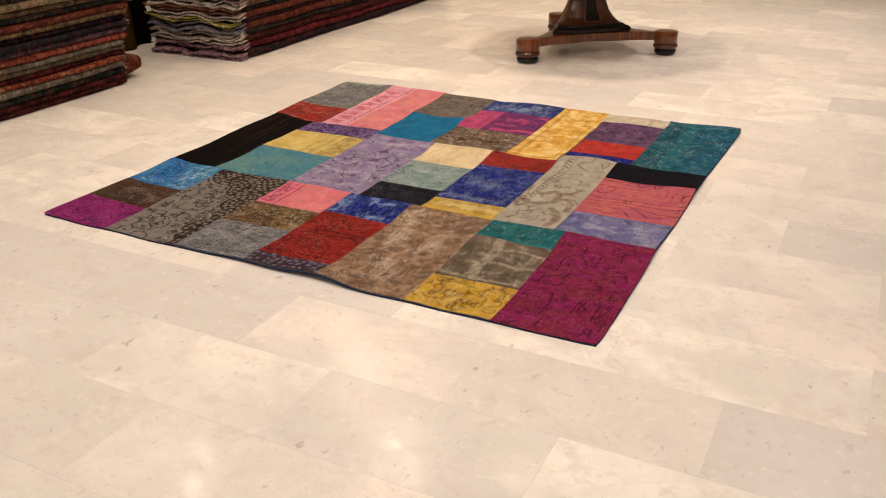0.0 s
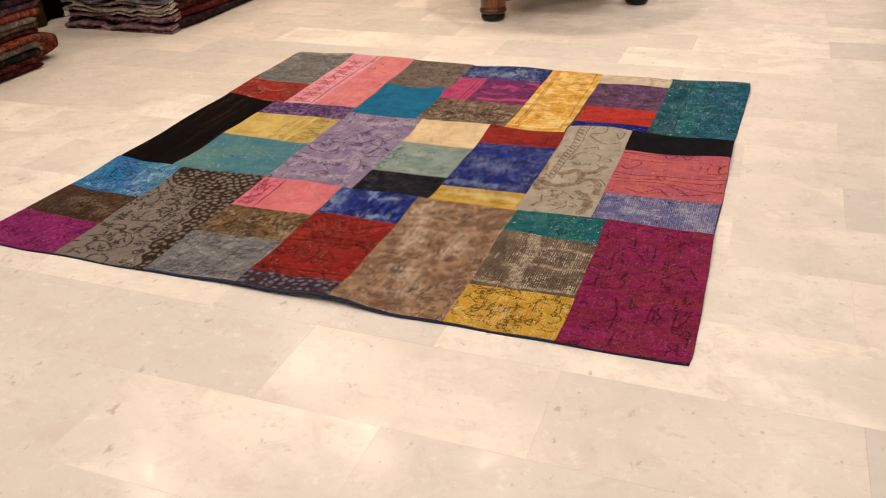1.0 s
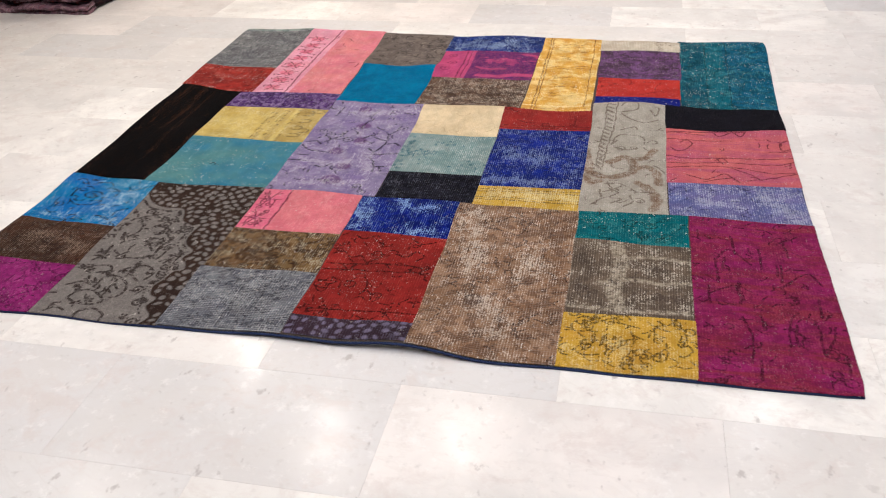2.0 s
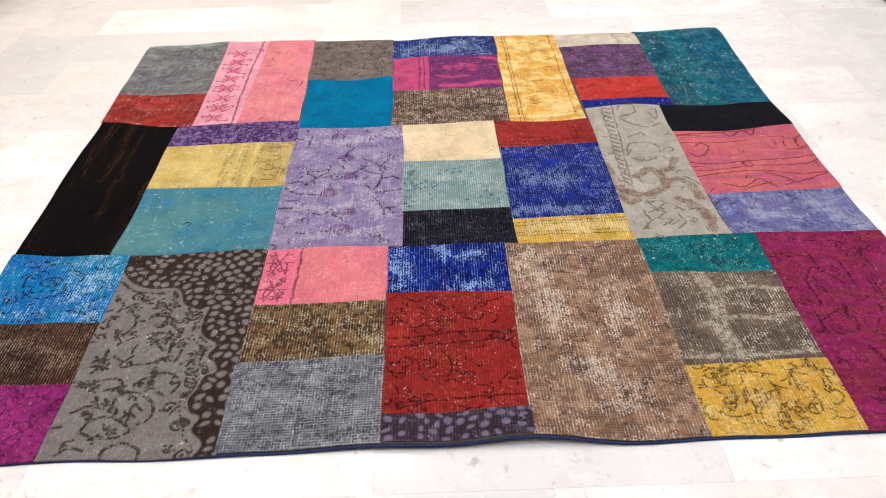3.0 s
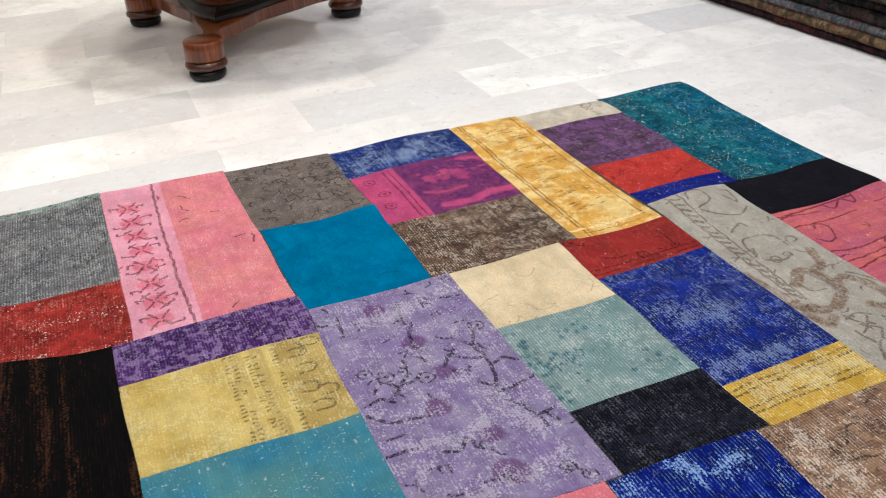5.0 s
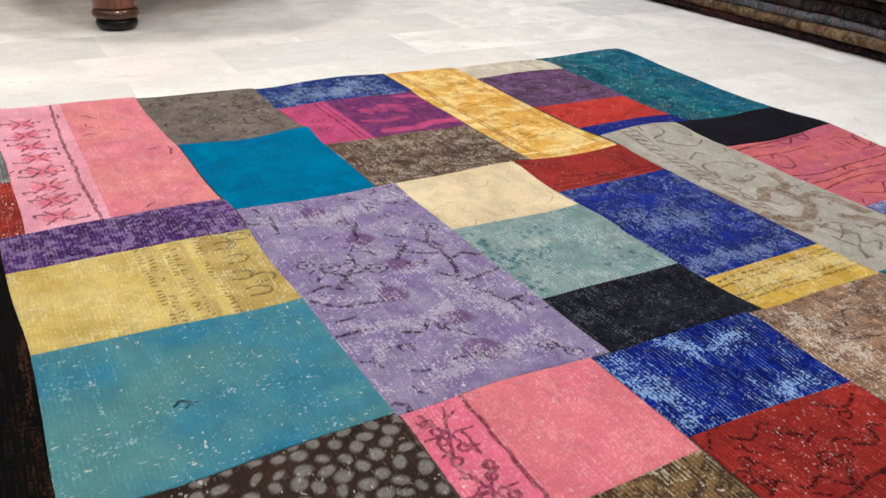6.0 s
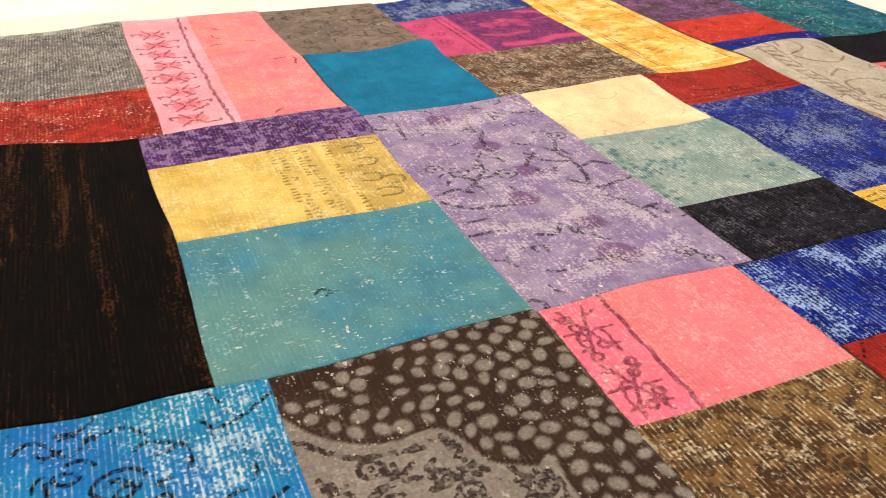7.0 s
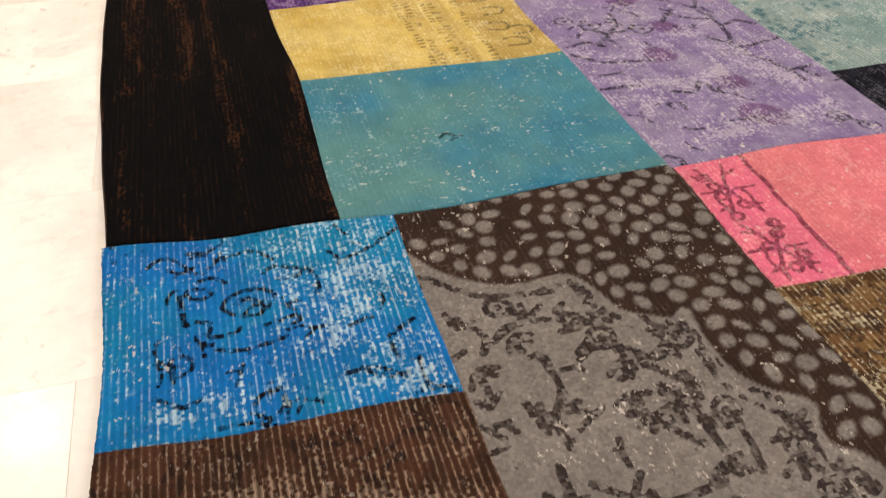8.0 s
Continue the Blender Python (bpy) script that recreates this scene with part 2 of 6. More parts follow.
def stroke(cut, kind, width, *pts):
    """s, l: drawn line; r: ring of that radius; t: broad second tone; b: spots of second tone; w: worn patch."""
    ORNAMENT.setdefault(cut, []).append((kind, width, pts))


stroke("lavender", "s", 0.0040, (0.671, 0.915), (0.695, 0.937), (0.723, 0.975), (0.727, 1.005))
stroke("lavender", "s", 0.0040, (0.695, 0.937), (0.722, 0.944), (0.740, 0.957))
stroke("lavender", "s", 0.0040, (0.695, 0.937), (0.682, 0.959))
stroke("lavender", "r", 0.016, (0.682, 0.974))
stroke("lavender", "r", 0.016, (0.746, 0.943))
stroke("lavender", "r", 0.014, (0.653, 0.999))
stroke("lavender", "s", 0.0040, (0.626, 0.919), (0.652, 0.924), (0.671, 0.905))
stroke("lavender", "s", 0.0040, (0.619, 0.896), (0.649, 0.862), (0.687, 0.852), (0.717, 0.851))
stroke("lavender", "s", 0.0040, (0.842, 0.875), (0.858, 0.912), (0.865, 0.961), (0.859, 1.001), (0.874, 1.032), (0.877, 1.065))
stroke("lavender", "s", 0.0040, (0.865, 0.961), (0.829, 0.974), (0.811, 0.994), (0.788, 0.962))
stroke("lavender", "s", 0.0040, (0.872, 0.941), (0.894, 0.946), (0.911, 0.927))
stroke("lavender", "s", 0.0040, (0.859, 1.001), (0.846, 1.019))
stroke("lavender", "r", 0.014, (0.889, 1.053))
stroke("lavender", "s", 0.0040, (0.841, 0.865), (0.881, 0.870), (0.919, 0.881))
stroke("lavender", "s", 0.0040, (0.843, 0.841), (0.861, 0.814), (0.870, 0.783), (0.874, 0.754))
stroke("lavender", "s", 0.0040, (0.870, 0.783), (0.906, 0.792))
stroke("lavender", "s", 0.0040, (0.887, 0.779), (0.896, 0.761))
stroke("lavender", "r", 0.013, (0.878, 0.631))
stroke("lavender", "s", 0.0040, (0.656, 1.193), (0.651, 1.127))
stroke("lavender", "s", 0.0040, (0.781, 1.187), (0.771, 1.142), (0.755, 1.125))
stroke("lavender", "s", 0.0040, (0.870, 1.165), (0.904, 1.161))
stroke("lavender", "s", 0.0040, (0.781, 1.113), (0.762, 1.065), (0.766, 1.030))
stroke("lavender", "s", 0.0040, (0.615, 0.793), (0.645, 0.789), (0.674, 0.787))
stroke("lavender", "s", 0.0040, (0.631, 0.825), (0.660, 0.827))
stroke("lavender", "s", 0.0040, (0.701, 0.760), (0.728, 0.755), (0.744, 0.777))
stroke("lavender", "b", 0.022, (0.732, 1.185), (0.764, 1.053), (0.785, 0.946), (0.732, 0.861), (0.783, 0.773))
stroke("lavender", "b", 0.03, (0.773, 0.681))
stroke("sky_blue", "s", 0.0024, (0.047, 0.579), (0.058, 0.588), (0.072, 0.588), (0.083, 0.580), (0.091, 0.567), (0.103, 0.565), (0.115, 0.576), (0.127, 0.586), (0.153, 0.588), (0.168, 0.580), (0.177, 0.570))
stroke("sky_blue", "s", 0.0024, (0.097, 0.553), (0.112, 0.556), (0.125, 0.547))
stroke("sky_blue", "s", 0.0024, (0.084, 0.539), (0.091, 0.543), (0.103, 0.542), (0.110, 0.534), (0.101, 0.529), (0.089, 0.532), (0.084, 0.539))
stroke("sky_blue", "s", 0.0038, (0.078, 0.535), (0.079, 0.508), (0.081, 0.499))
stroke("sky_blue", "s", 0.0024, (0.118, 0.513), (0.125, 0.524), (0.142, 0.532), (0.159, 0.531), (0.172, 0.521), (0.167, 0.511), (0.158, 0.503), (0.152, 0.497), (0.133, 0.499), (0.121, 0.509), (0.118, 0.513))
stroke("sky_blue", "s", 0.0038, (0.134, 0.516), (0.142, 0.521), (0.151, 0.517), (0.153, 0.511))
stroke("sky_blue", "s", 0.0024, (0.091, 0.502), (0.101, 0.499), (0.105, 0.494), (0.103, 0.482), (0.116, 0.479), (0.129, 0.480), (0.132, 0.484))
stroke("sky_blue", "s", 0.0024, (0.097, 0.475), (0.110, 0.465), (0.129, 0.459), (0.147, 0.458), (0.165, 0.461), (0.175, 0.464))
stroke("sky_blue", "s", 0.0024, (0.157, 0.482), (0.169, 0.485), (0.188, 0.488), (0.190, 0.482), (0.182, 0.478))
stroke("sky_blue", "s", 0.0024, (0.165, 0.553), (0.178, 0.559), (0.196, 0.552), (0.211, 0.547), (0.215, 0.526), (0.213, 0.512))
stroke("sky_blue", "s", 0.0024, (0.178, 0.540), (0.195, 0.540), (0.205, 0.547))
stroke("sky_blue", "s", 0.0024, (0.185, 0.505), (0.196, 0.506))
stroke("sky_blue", "s", 0.0024, (0.247, 0.553), (0.264, 0.561), (0.282, 0.573), (0.308, 0.593))
stroke("sky_blue", "s", 0.0024, (0.233, 0.464), (0.249, 0.470), (0.256, 0.471))
stroke("sky_blue", "s", 0.0024, (0.267, 0.447), (0.267, 0.429), (0.268, 0.419))
stroke("sky_blue", "s", 0.0024, (0.266, 0.444), (0.281, 0.456), (0.292, 0.461))
stroke("sky_blue", "s", 0.0024, (0.134, 0.389), (0.143, 0.405), (0.161, 0.407), (0.163, 0.391), (0.150, 0.380), (0.134, 0.389))
stroke("sky_blue", "s", 0.0024, (0.065, 0.452), (0.067, 0.433))
stroke("sky_blue", "s", 0.0024, (0.105, 0.379), (0.129, 0.379), (0.157, 0.370))
stroke("sky_blue", "s", 0.0024, (0.219, 0.409), (0.246, 0.410), (0.270, 0.393))
stroke("sky_blue", "s", 0.0024, (0.049, 0.419), (0.073, 0.406), (0.090, 0.411))
stroke("floral", "r", 0.013, (0.449, 0.467))
stroke("floral", "r", 0.016, (0.471, 0.446))
stroke("floral", "s", 0.0036, (0.320, 0.510), (0.338, 0.492), (0.356, 0.477), (0.381, 0.473), (0.417, 0.465))
stroke("floral", "s", 0.0036, (0.481, 0.429), (0.481, 0.406), (0.489, 0.393), (0.505, 0.381), (0.523, 0.380))
stroke("floral", "s", 0.0036, (0.516, 0.376), (0.507, 0.355), (0.505, 0.334))
stroke("floral", "s", 0.0036, (0.419, 0.448), (0.412, 0.441), (0.425, 0.432), (0.434, 0.419), (0.446, 0.426), (0.460, 0.417))
stroke("floral", "s", 0.0036, (0.409, 0.391), (0.425, 0.402), (0.426, 0.392), (0.440, 0.396), (0.441, 0.383), (0.451, 0.381), (0.454, 0.369), (0.468, 0.368))
stroke("floral", "s", 0.0036, (0.323, 0.440), (0.336, 0.440), (0.342, 0.426), (0.335, 0.407))
stroke("floral", "s", 0.0036, (0.348, 0.422), (0.360, 0.433), (0.378, 0.435))
stroke("floral", "s", 0.0036, (0.370, 0.396), (0.379, 0.397), (0.381, 0.385))
stroke("floral", "s", 0.0036, (0.364, 0.060), (0.372, 0.087), (0.405, 0.097), (0.436, 0.081), (0.449, 0.059), (0.411, 0.045), (0.364, 0.060))
stroke("floral", "s", 0.0036, (0.400, 0.123), (0.407, 0.155), (0.438, 0.160), (0.470, 0.137), (0.480, 0.106), (0.474, 0.089), (0.459, 0.080))
stroke("floral", "s", 0.0036, (0.437, 0.106), (0.442, 0.129), (0.459, 0.115))
stroke("floral", "s", 0.0036, (0.454, 0.193), (0.474, 0.212), (0.498, 0.206), (0.497, 0.182), (0.512, 0.186), (0.506, 0.158))
stroke("floral", "s", 0.0036, (0.452, 0.198), (0.469, 0.169), (0.491, 0.150))
stroke("floral", "s", 0.0036, (0.366, 0.300), (0.370, 0.333), (0.381, 0.361), (0.377, 0.396))
stroke("floral", "s", 0.0036, (0.370, 0.333), (0.352, 0.344))
stroke("floral", "s", 0.0036, (0.383, 0.317), (0.404, 0.333))
stroke("floral", "s", 0.0036, (0.370, 0.268), (0.407, 0.243), (0.460, 0.243))
stroke("floral", "s", 0.0036, (0.388, 0.242), (0.406, 0.269))
stroke("floral", "s", 0.0036, (0.428, 0.322), (0.462, 0.278))
stroke("floral", "s", 0.0036, (0.473, 0.262), (0.470, 0.314))
stroke("floral", "s", 0.0036, (0.491, 0.245), (0.498, 0.286))
stroke("floral", "s", 0.0036, (0.408, 0.384), (0.433, 0.395), (0.468, 0.364), (0.479, 0.375))
stroke("floral", "s", 0.0036, (0.431, 0.355), (0.456, 0.360), (0.484, 0.329))
stroke("floral", "s", 0.0036, (0.347, 0.166), (0.357, 0.191), (0.392, 0.202), (0.406, 0.179), (0.372, 0.168))
stroke("floral", "s", 0.0036, (0.333, 0.185), (0.350, 0.196))
stroke("floral", "s", 0.0036, (0.341, 0.010), (0.358, 0.026), (0.384, 0.019))
stroke("floral", "s", 0.0036, (0.417, -0.003), (0.420, 0.022), (0.445, 0.035), (0.478, 0.023), (0.480, -0.001))
stroke("floral", "s", 0.0036, (0.331, 0.111), (0.362, 0.126), (0.390, 0.118))
stroke("floral", "s", 0.0036, (0.352, 0.288), (0.353, 0.246), (0.337, 0.214))
stroke("floral", "s", 0.0036, (0.294, 0.399), (0.321, 0.413))
stroke("floral", "s", 0.0036, (0.354, 0.426), (0.379, 0.438))
stroke("stone_grey", "l", 0.0016, (1.491, 1.300), (1.486, 1.150), (1.480, 1.000), (1.474, 0.840))
stroke("stone_grey", "l", 0.0016, (1.523, 1.300), (1.514, 1.150), (1.503, 1.000), (1.491, 0.840))
for k in range(18):  # slanted leaves between the two lines
    y = 0.846 + 0.0250 * k
    stroke("stone_grey", "s", 0.0054, (1.479 + 0.017 * k / 18, y + 0.015), (1.485 + 0.029 * k / 18, y + 0.003))
stroke("stone_grey", "s", 0.0024, (1.534, 1.220), (1.566, 1.188), (1.609, 1.170), (1.644, 1.194))
stroke("stone_grey", "s", 0.0024, (1.532, 1.266), (1.551, 1.298), (1.582, 1.294), (1.580, 1.247), (1.535, 1.227))
stroke("stone_grey", "s", 0.0024, (1.622, 1.248), (1.637, 1.218), (1.648, 1.263), (1.635, 1.277))
stroke("stone_grey", "s", 0.0024, (1.512, 1.003), (1.528, 1.068), (1.560, 1.077), (1.596, 1.067), (1.606, 1.018))
stroke("stone_grey", "s", 0.0024, (1.533, 1.111), (1.571, 1.137), (1.582, 1.119))
stroke("stone_grey", "s", 0.0024, (1.520, 0.987), (1.559, 0.970), (1.583, 0.987))
stroke("stone_grey", "r", 0.012, (1.541, 0.979))
stroke("stone_grey", "r", 0.01, (1.576, 0.987))
stroke("stone_grey", "t", 0.01, (1.512, 0.888), (1.551, 0.925), (1.574, 0.894), (1.578, 0.851), (1.550, 0.815), (1.507, 0.796), (1.470, 0.813), (1.448, 0.850))
stroke("stone_grey", "t", 0.009, (1.590, 0.866), (1.617, 0.873), (1.639, 0.838), (1.644, 0.782))
stroke("stone_grey", "t", 0.008, (1.632, 0.986), (1.610, 0.933), (1.587, 0.917))
stroke("stone_grey", "t", 0.008, (1.589, 0.781), (1.615, 0.747), (1.638, 0.712), (1.641, 0.671), (1.627, 0.625))
stroke("stone_grey", "t", 0.007, (1.612, 0.767), (1.630, 0.733), (1.632, 0.685))
stroke("stone_grey", "s", 0.0024, (1.520, 0.729), (1.542, 0.708), (1.520, 0.684), (1.550, 0.675), (1.527, 0.652))
stroke("stone_grey", "s", 0.0024, (1.494, 0.724), (1.500, 0.679), (1.487, 0.650))
stroke("stone_grey", "s", 0.0024, (1.573, 0.700), (1.579, 0.661), (1.556, 0.637))
stroke("stone_grey", "s", 0.0024, (1.506, 0.756), (1.535, 0.768), (1.558, 0.753))
stroke("stone_grey", "t", 0.008, (1.445, 0.961), (1.452, 0.900), (1.461, 0.841))
stroke("stone_grey", "t", 0.008, (1.452, 0.801), (1.468, 0.759), (1.489, 0.771))
stroke("salmon", "s", 0.0024, (1.661, 1.108), (1.741, 1.128), (1.854, 1.136), (1.956, 1.153), (2.007, 1.172))
stroke("salmon", "s", 0.0024, (1.666, 1.142), (1.748, 1.152), (1.855, 1.165), (2.001, 1.180))
stroke("salmon", "s", 0.0024, (1.674, 1.016), (1.697, 0.992), (1.721, 1.006), (1.735, 1.046), (1.717, 1.063), (1.701, 1.047))
stroke("salmon", "s", 0.0024, (1.998, 1.080), (1.975, 1.057), (1.978, 1.025), (2.001, 1.031))
stroke("salmon", "s", 0.0024, (1.655, 0.962), (1.742, 0.944), (1.841, 0.959), (1.947, 0.973), (2.006, 0.983))
stroke("salmon", "s", 0.0024, (1.652, 0.917), (1.734, 0.915), (1.847, 0.929), (1.957, 0.937), (2.005, 0.960))
stroke("salmon", "s", 0.0024, (1.659, 0.884), (1.771, 0.899), (1.863, 0.896), (1.937, 0.877), (1.993, 0.884))
stroke("salmon", "s", 0.0024, (1.718, 0.843), (1.766, 0.820), (1.812, 0.855), (1.833, 0.834), (1.852, 0.806))
stroke("salmon", "s", 0.0024, (1.762, 0.806), (1.806, 0.826), (1.839, 0.834))
stroke("salmon", "s", 0.0024, (1.868, 0.821), (1.940, 0.848), (2.008, 0.886))
stroke("salmon", "s", 0.0024, (1.835, 0.892), (1.879, 0.863), (1.903, 0.835))
stroke("salmon", "s", 0.0024, (1.801, 1.132), (1.816, 1.106), (1.853, 1.133), (1.874, 1.106), (1.893, 1.140))
stroke("salmon", "s", 0.0024, (1.794, 0.936), (1.813, 0.954), (1.826, 0.929))
stroke("crimson", "s", 0.0024, (0.931, 0.410), (0.953, 0.397), (0.977, 0.414), (1.008, 0.378), (0.979, 0.397))
stroke("crimson", "s", 0.0024, (0.901, 0.323), (0.926, 0.334), (0.948, 0.313), (0.973, 0.323), (0.993, 0.301), (1.018, 0.328))
stroke("crimson", "s", 0.0024, (1.050, 0.344), (1.077, 0.332), (1.088, 0.360), (1.114, 0.344), (1.103, 0.322))
stroke("crimson", "s", 0.0024, (0.898, 0.279), (0.962, 0.286), (1.038, 0.300), (1.141, 0.293))
stroke("crimson", "s", 0.0024, (0.899, 0.253), (0.988, 0.264), (1.141, 0.275))
stroke("crimson", "s", 0.0024, (1.015, 0.219), (1.017, 0.189), (1.009, 0.170))
stroke("crimson", "s", 0.0024, (1.016, 0.194), (1.033, 0.175))
stroke("crimson", "s", 0.0024, (0.936, 0.280), (0.956, 0.264), (0.969, 0.281))
stroke("crimson", "s", 0.0024, (0.893, 0.102), (0.997, 0.109), (1.150, 0.114))
stroke("crimson", "s", 0.0024, (0.938, 0.090), (0.956, 0.100), (0.968, 0.086), (0.951, 0.077), (0.938, 0.090))
stroke("crimson", "s", 0.0024, (1.027, 0.091), (1.056, 0.080), (1.074, 0.094))
stroke("crimson", "s", 0.0024, (1.065, 0.417), (1.099, 0.395), (1.126, 0.413))
stroke("tan", "s", 0.0024, (1.233, 0.496), (1.280, 0.482), (1.320, 0.468), (1.341, 0.541))
stroke("tan", "s", 0.0024, (1.356, 0.319), (1.399, 0.315), (1.416, 0.306))
stroke("tan", "b", 0.022, (1.258, 0.195))
stroke("tan", "b", 0.008, (1.298, 0.222), (1.384, 0.400), (1.401, 0.247), (1.323, 0.138))
stroke("tan", "s", 0.0024, (1.354, 0.093), (1.369, 0.136), (1.403, 0.167))
stroke("tan", "s", 0.0024, (1.364, 0.093), (1.368, 0.076))
stroke("tan", "s", 0.0024, (1.255, 0.519), (1.292, 0.549), (1.326, 0.529))
stroke("mulberry", "s", 0.0024, (1.887, 0.123), (1.899, 0.209), (1.916, 0.236))
stroke("mulberry", "s", 0.0024, (1.953, 0.110), (1.973, 0.166), (1.982, 0.200))
stroke("mulberry", "s", 0.0024, (1.812, 0.065), (1.820, 0.149), (1.806, 0.211))
stroke("mulberry", "s", 0.0024, (1.762, 0.417), (1.798, 0.465), (1.840, 0.411))
stroke("mulberry", "s", 0.0024, (1.906, 0.510), (1.958, 0.555))
stroke("mulberry", "s", 0.0024, (1.745, 0.288), (1.794, 0.324))
stroke("mulberry", "s", 0.0024, (1.893, 0.322), (1.953, 0.389), (1.978, 0.346))
stroke("straw_yellow", "s", 0.0024, (0.565, 1.153), (0.580, 1.134), (0.561, 1.113))
stroke("dusty_teal", "l", 0.0012, (0.392, 0.745), (0.402, 0.750), (0.410, 0.742), (0.404, 0.736), (0.418, 0.741))
stroke("magenta_violet", "r", 0.016, (0.915, 1.74))
stroke("magenta_violet", "r", 0.016, (0.925, 1.66))
stroke("magenta_violet", "r", 0.016, (0.915, 1.58))
stroke("magenta_violet", "l", 0.003, (0.965, 1.51), (0.965, 1.78))
stroke("magenta_violet", "l", 0.002, (0.98, 1.51), (0.98, 1.78))
stroke("driftwood", "t", 0.014, (1.545, 0.45), (1.56, 0.36), (1.545, 0.28), (1.56, 0.20))
stroke("driftwood", "t", 0.004, (1.51, 0.295), (1.58, 0.31), (1.65, 0.297), (1.71, 0.31))
stroke("driftwood", "t", 0.004, (1.56, 0.385), (1.63, 0.40), (1.71, 0.39))
stroke("driftwood", "t", 0.004, (1.46, 0.205), (1.58, 0.195), (1.70, 0.20))
stroke("driftwood", "s", 0.020, (1.475, 0.385), (1.49, 0.37))
stroke("driftwood", "s", 0.022, (1.475, 0.275), (1.485, 0.25))
stroke("driftwood", "s", 0.018, (1.62, 0.345), (1.66, 0.35))
stroke("driftwood", "s", 0.020, (1.63, 0.25), (1.68, 0.245))
stroke("sky_blue", "w", 0.055, (0.21, 0.59), (0.23, 0.50), (0.25, 0.42))
stroke("sky_blue", "w", 0.030, (0.27, 0.60), (0.285, 0.40))
stroke("sky_blue", "w", 0.020, (0.06, 0.40), (0.16, 0.41))
stroke("cobalt", "w", 0.030, (0.905, 0.59), (0.91, 0.45))
stroke("cobalt", "w", 0.022, (1.0, 0.58), (1.03, 0.55), (1.08, 0.57))
stroke("cobalt", "w", 0.018, (1.02, 0.445), (1.12, 0.45))
stroke("royal_blue", "w", 0.030, (0.92, 1.84), (0.98, 1.88), (1.05, 1.84), (1.10, 1.87))
stroke("ultramarine", "w", 0.030, (1.24, 0.90), (1.29, 0.88), (1.33, 0.92))
stroke("ultramarine", "w", 0.016, (1.20, 0.75), (1.40, 0.745))
stroke("lavender", "w", 0.020, (0.655, 1.17), (0.74, 1.15), (0.84, 1.18))
stroke("lavender", "w", 0.020, (0.80, 0.92), (0.84, 0.84), (0.86, 0.76))
stroke("lavender", "w", 0.016, (0.66, 0.80), (0.74, 0.78), (0.80, 0.81))
stroke("lavender", "w", 0.016, (0.70, 0.66), (0.86, 0.68))
stroke("tan", "w", 0.035, (1.20, 0.54), (1.21, 0.40), (1.24, 0.30))
stroke("tan", "w", 0.035, (1.28, 0.20), (1.31, 0.10))
stroke("tan", "w", 0.030, (1.36, 0.42), (1.37, 0.30))
stroke("periwinkle", "w", 0.025, (1.90, 0.76), (1.93, 0.69), (1.98, 0.63))
stroke("periwinkle", "w", 0.015, (1.74, 0.70), (1.83, 0.67))
stroke("umber", "w", 0.030, (0.10, 0.29), (0.20, 0.30), (0.26, 0.25))
stroke("mustard_strip", "w", 0.020, (1.22, 0.668), (1.42, 0.668))
stroke("dusty_teal", "w", 0.004, (0.37, 0.742), (0.42, 0.738), (0.47, 0.742))
stroke("dusty_teal", "w", 0.004, (0.30, 0.700), (0.36, 0.705))
stroke("dusty_teal", "w", 0.004, (0.50, 0.690), (0.53, 0.676), (0.56, 0.682))
stroke("dusty_teal", "w", 0.005, (0.285, 0.88), (0.288, 0.79), (0.295, 0.73))
stroke("dusty_teal", "w", 0.005, (0.315, 0.86), (0.320, 0.76))
stroke("dusty_teal", "w", 0.004, (0.40, 0.86), (0.402, 0.83))
stroke("dusty_teal", "w", 0.004, (0.57, 0.66), (0.60, 0.655))
stroke("black_brown", "w", 0.020, (0.045, 1.32), (0.055, 1.10), (0.05, 0.95))
stroke("black_brown", "w", 0.016, (0.115, 1.33), (0.12, 1.15), (0.13, 1.0))
stroke("black_brown", "w", 0.010, (0.17, 1.30), (0.165, 0.8))
stroke("black_brown", "w", 0.012, (0.09, 0.98), (0.15, 0.975))
stroke("black_brown", "w", 0.012, (0.248, 0.95), (0.25, 0.63))
stroke("black_brown", "w", 0.008, (0.03, 0.80), (0.02, 0.64))
stroke("peacock", "l", 0.002, (0.78, 1.30), (0.80, 1.31), (0.83, 1.30))

GREY_FIELD = [(0.303, 0.549), (0.328, 0.517), (0.359, 0.492), (0.397, 0.480), (0.444, 0.477), (0.462, 0.423), (0.501, 0.398), (0.520, 0.402), (0.512, 0.365), (0.517, 0.328), (0.535, 0.299), (0.556, 0.282), (0.549, 0.260), (0.551, 0.237), (0.564, 0.232), (0.571, 0.210), (0.553, 0.197), (0.542, 0.165), (0.534, 0.134), (0.543, 0.102), (0.561, 0.093), (0.556, 0.060), (0.580, 0.026), (0.568, -0.001), (0.567, -0.028)]


def curve(pts, closed=False, k=8):
    """A smooth line through the given points."""
    p = np.asarray(pts, float)
    if len(p) < 3:
        return p
    q = np.vstack([2 * p[0] - p[1], p, 2 * p[-1] - p[-2]])
    t = np.linspace(0, 1, k, endpoint=False)[:, None]
    out = []
    for a, b, c, e in zip(q, q[1:], q[2:], q[3:]):
        out.append(0.5 * (2 * b + (c - a) * t + (2 * a - 5 * b + 4 * c - e) * t**2 + (3 * b - a - 3 * c + e) * t**3))
    return np.vstack(out + [p[-1:]])


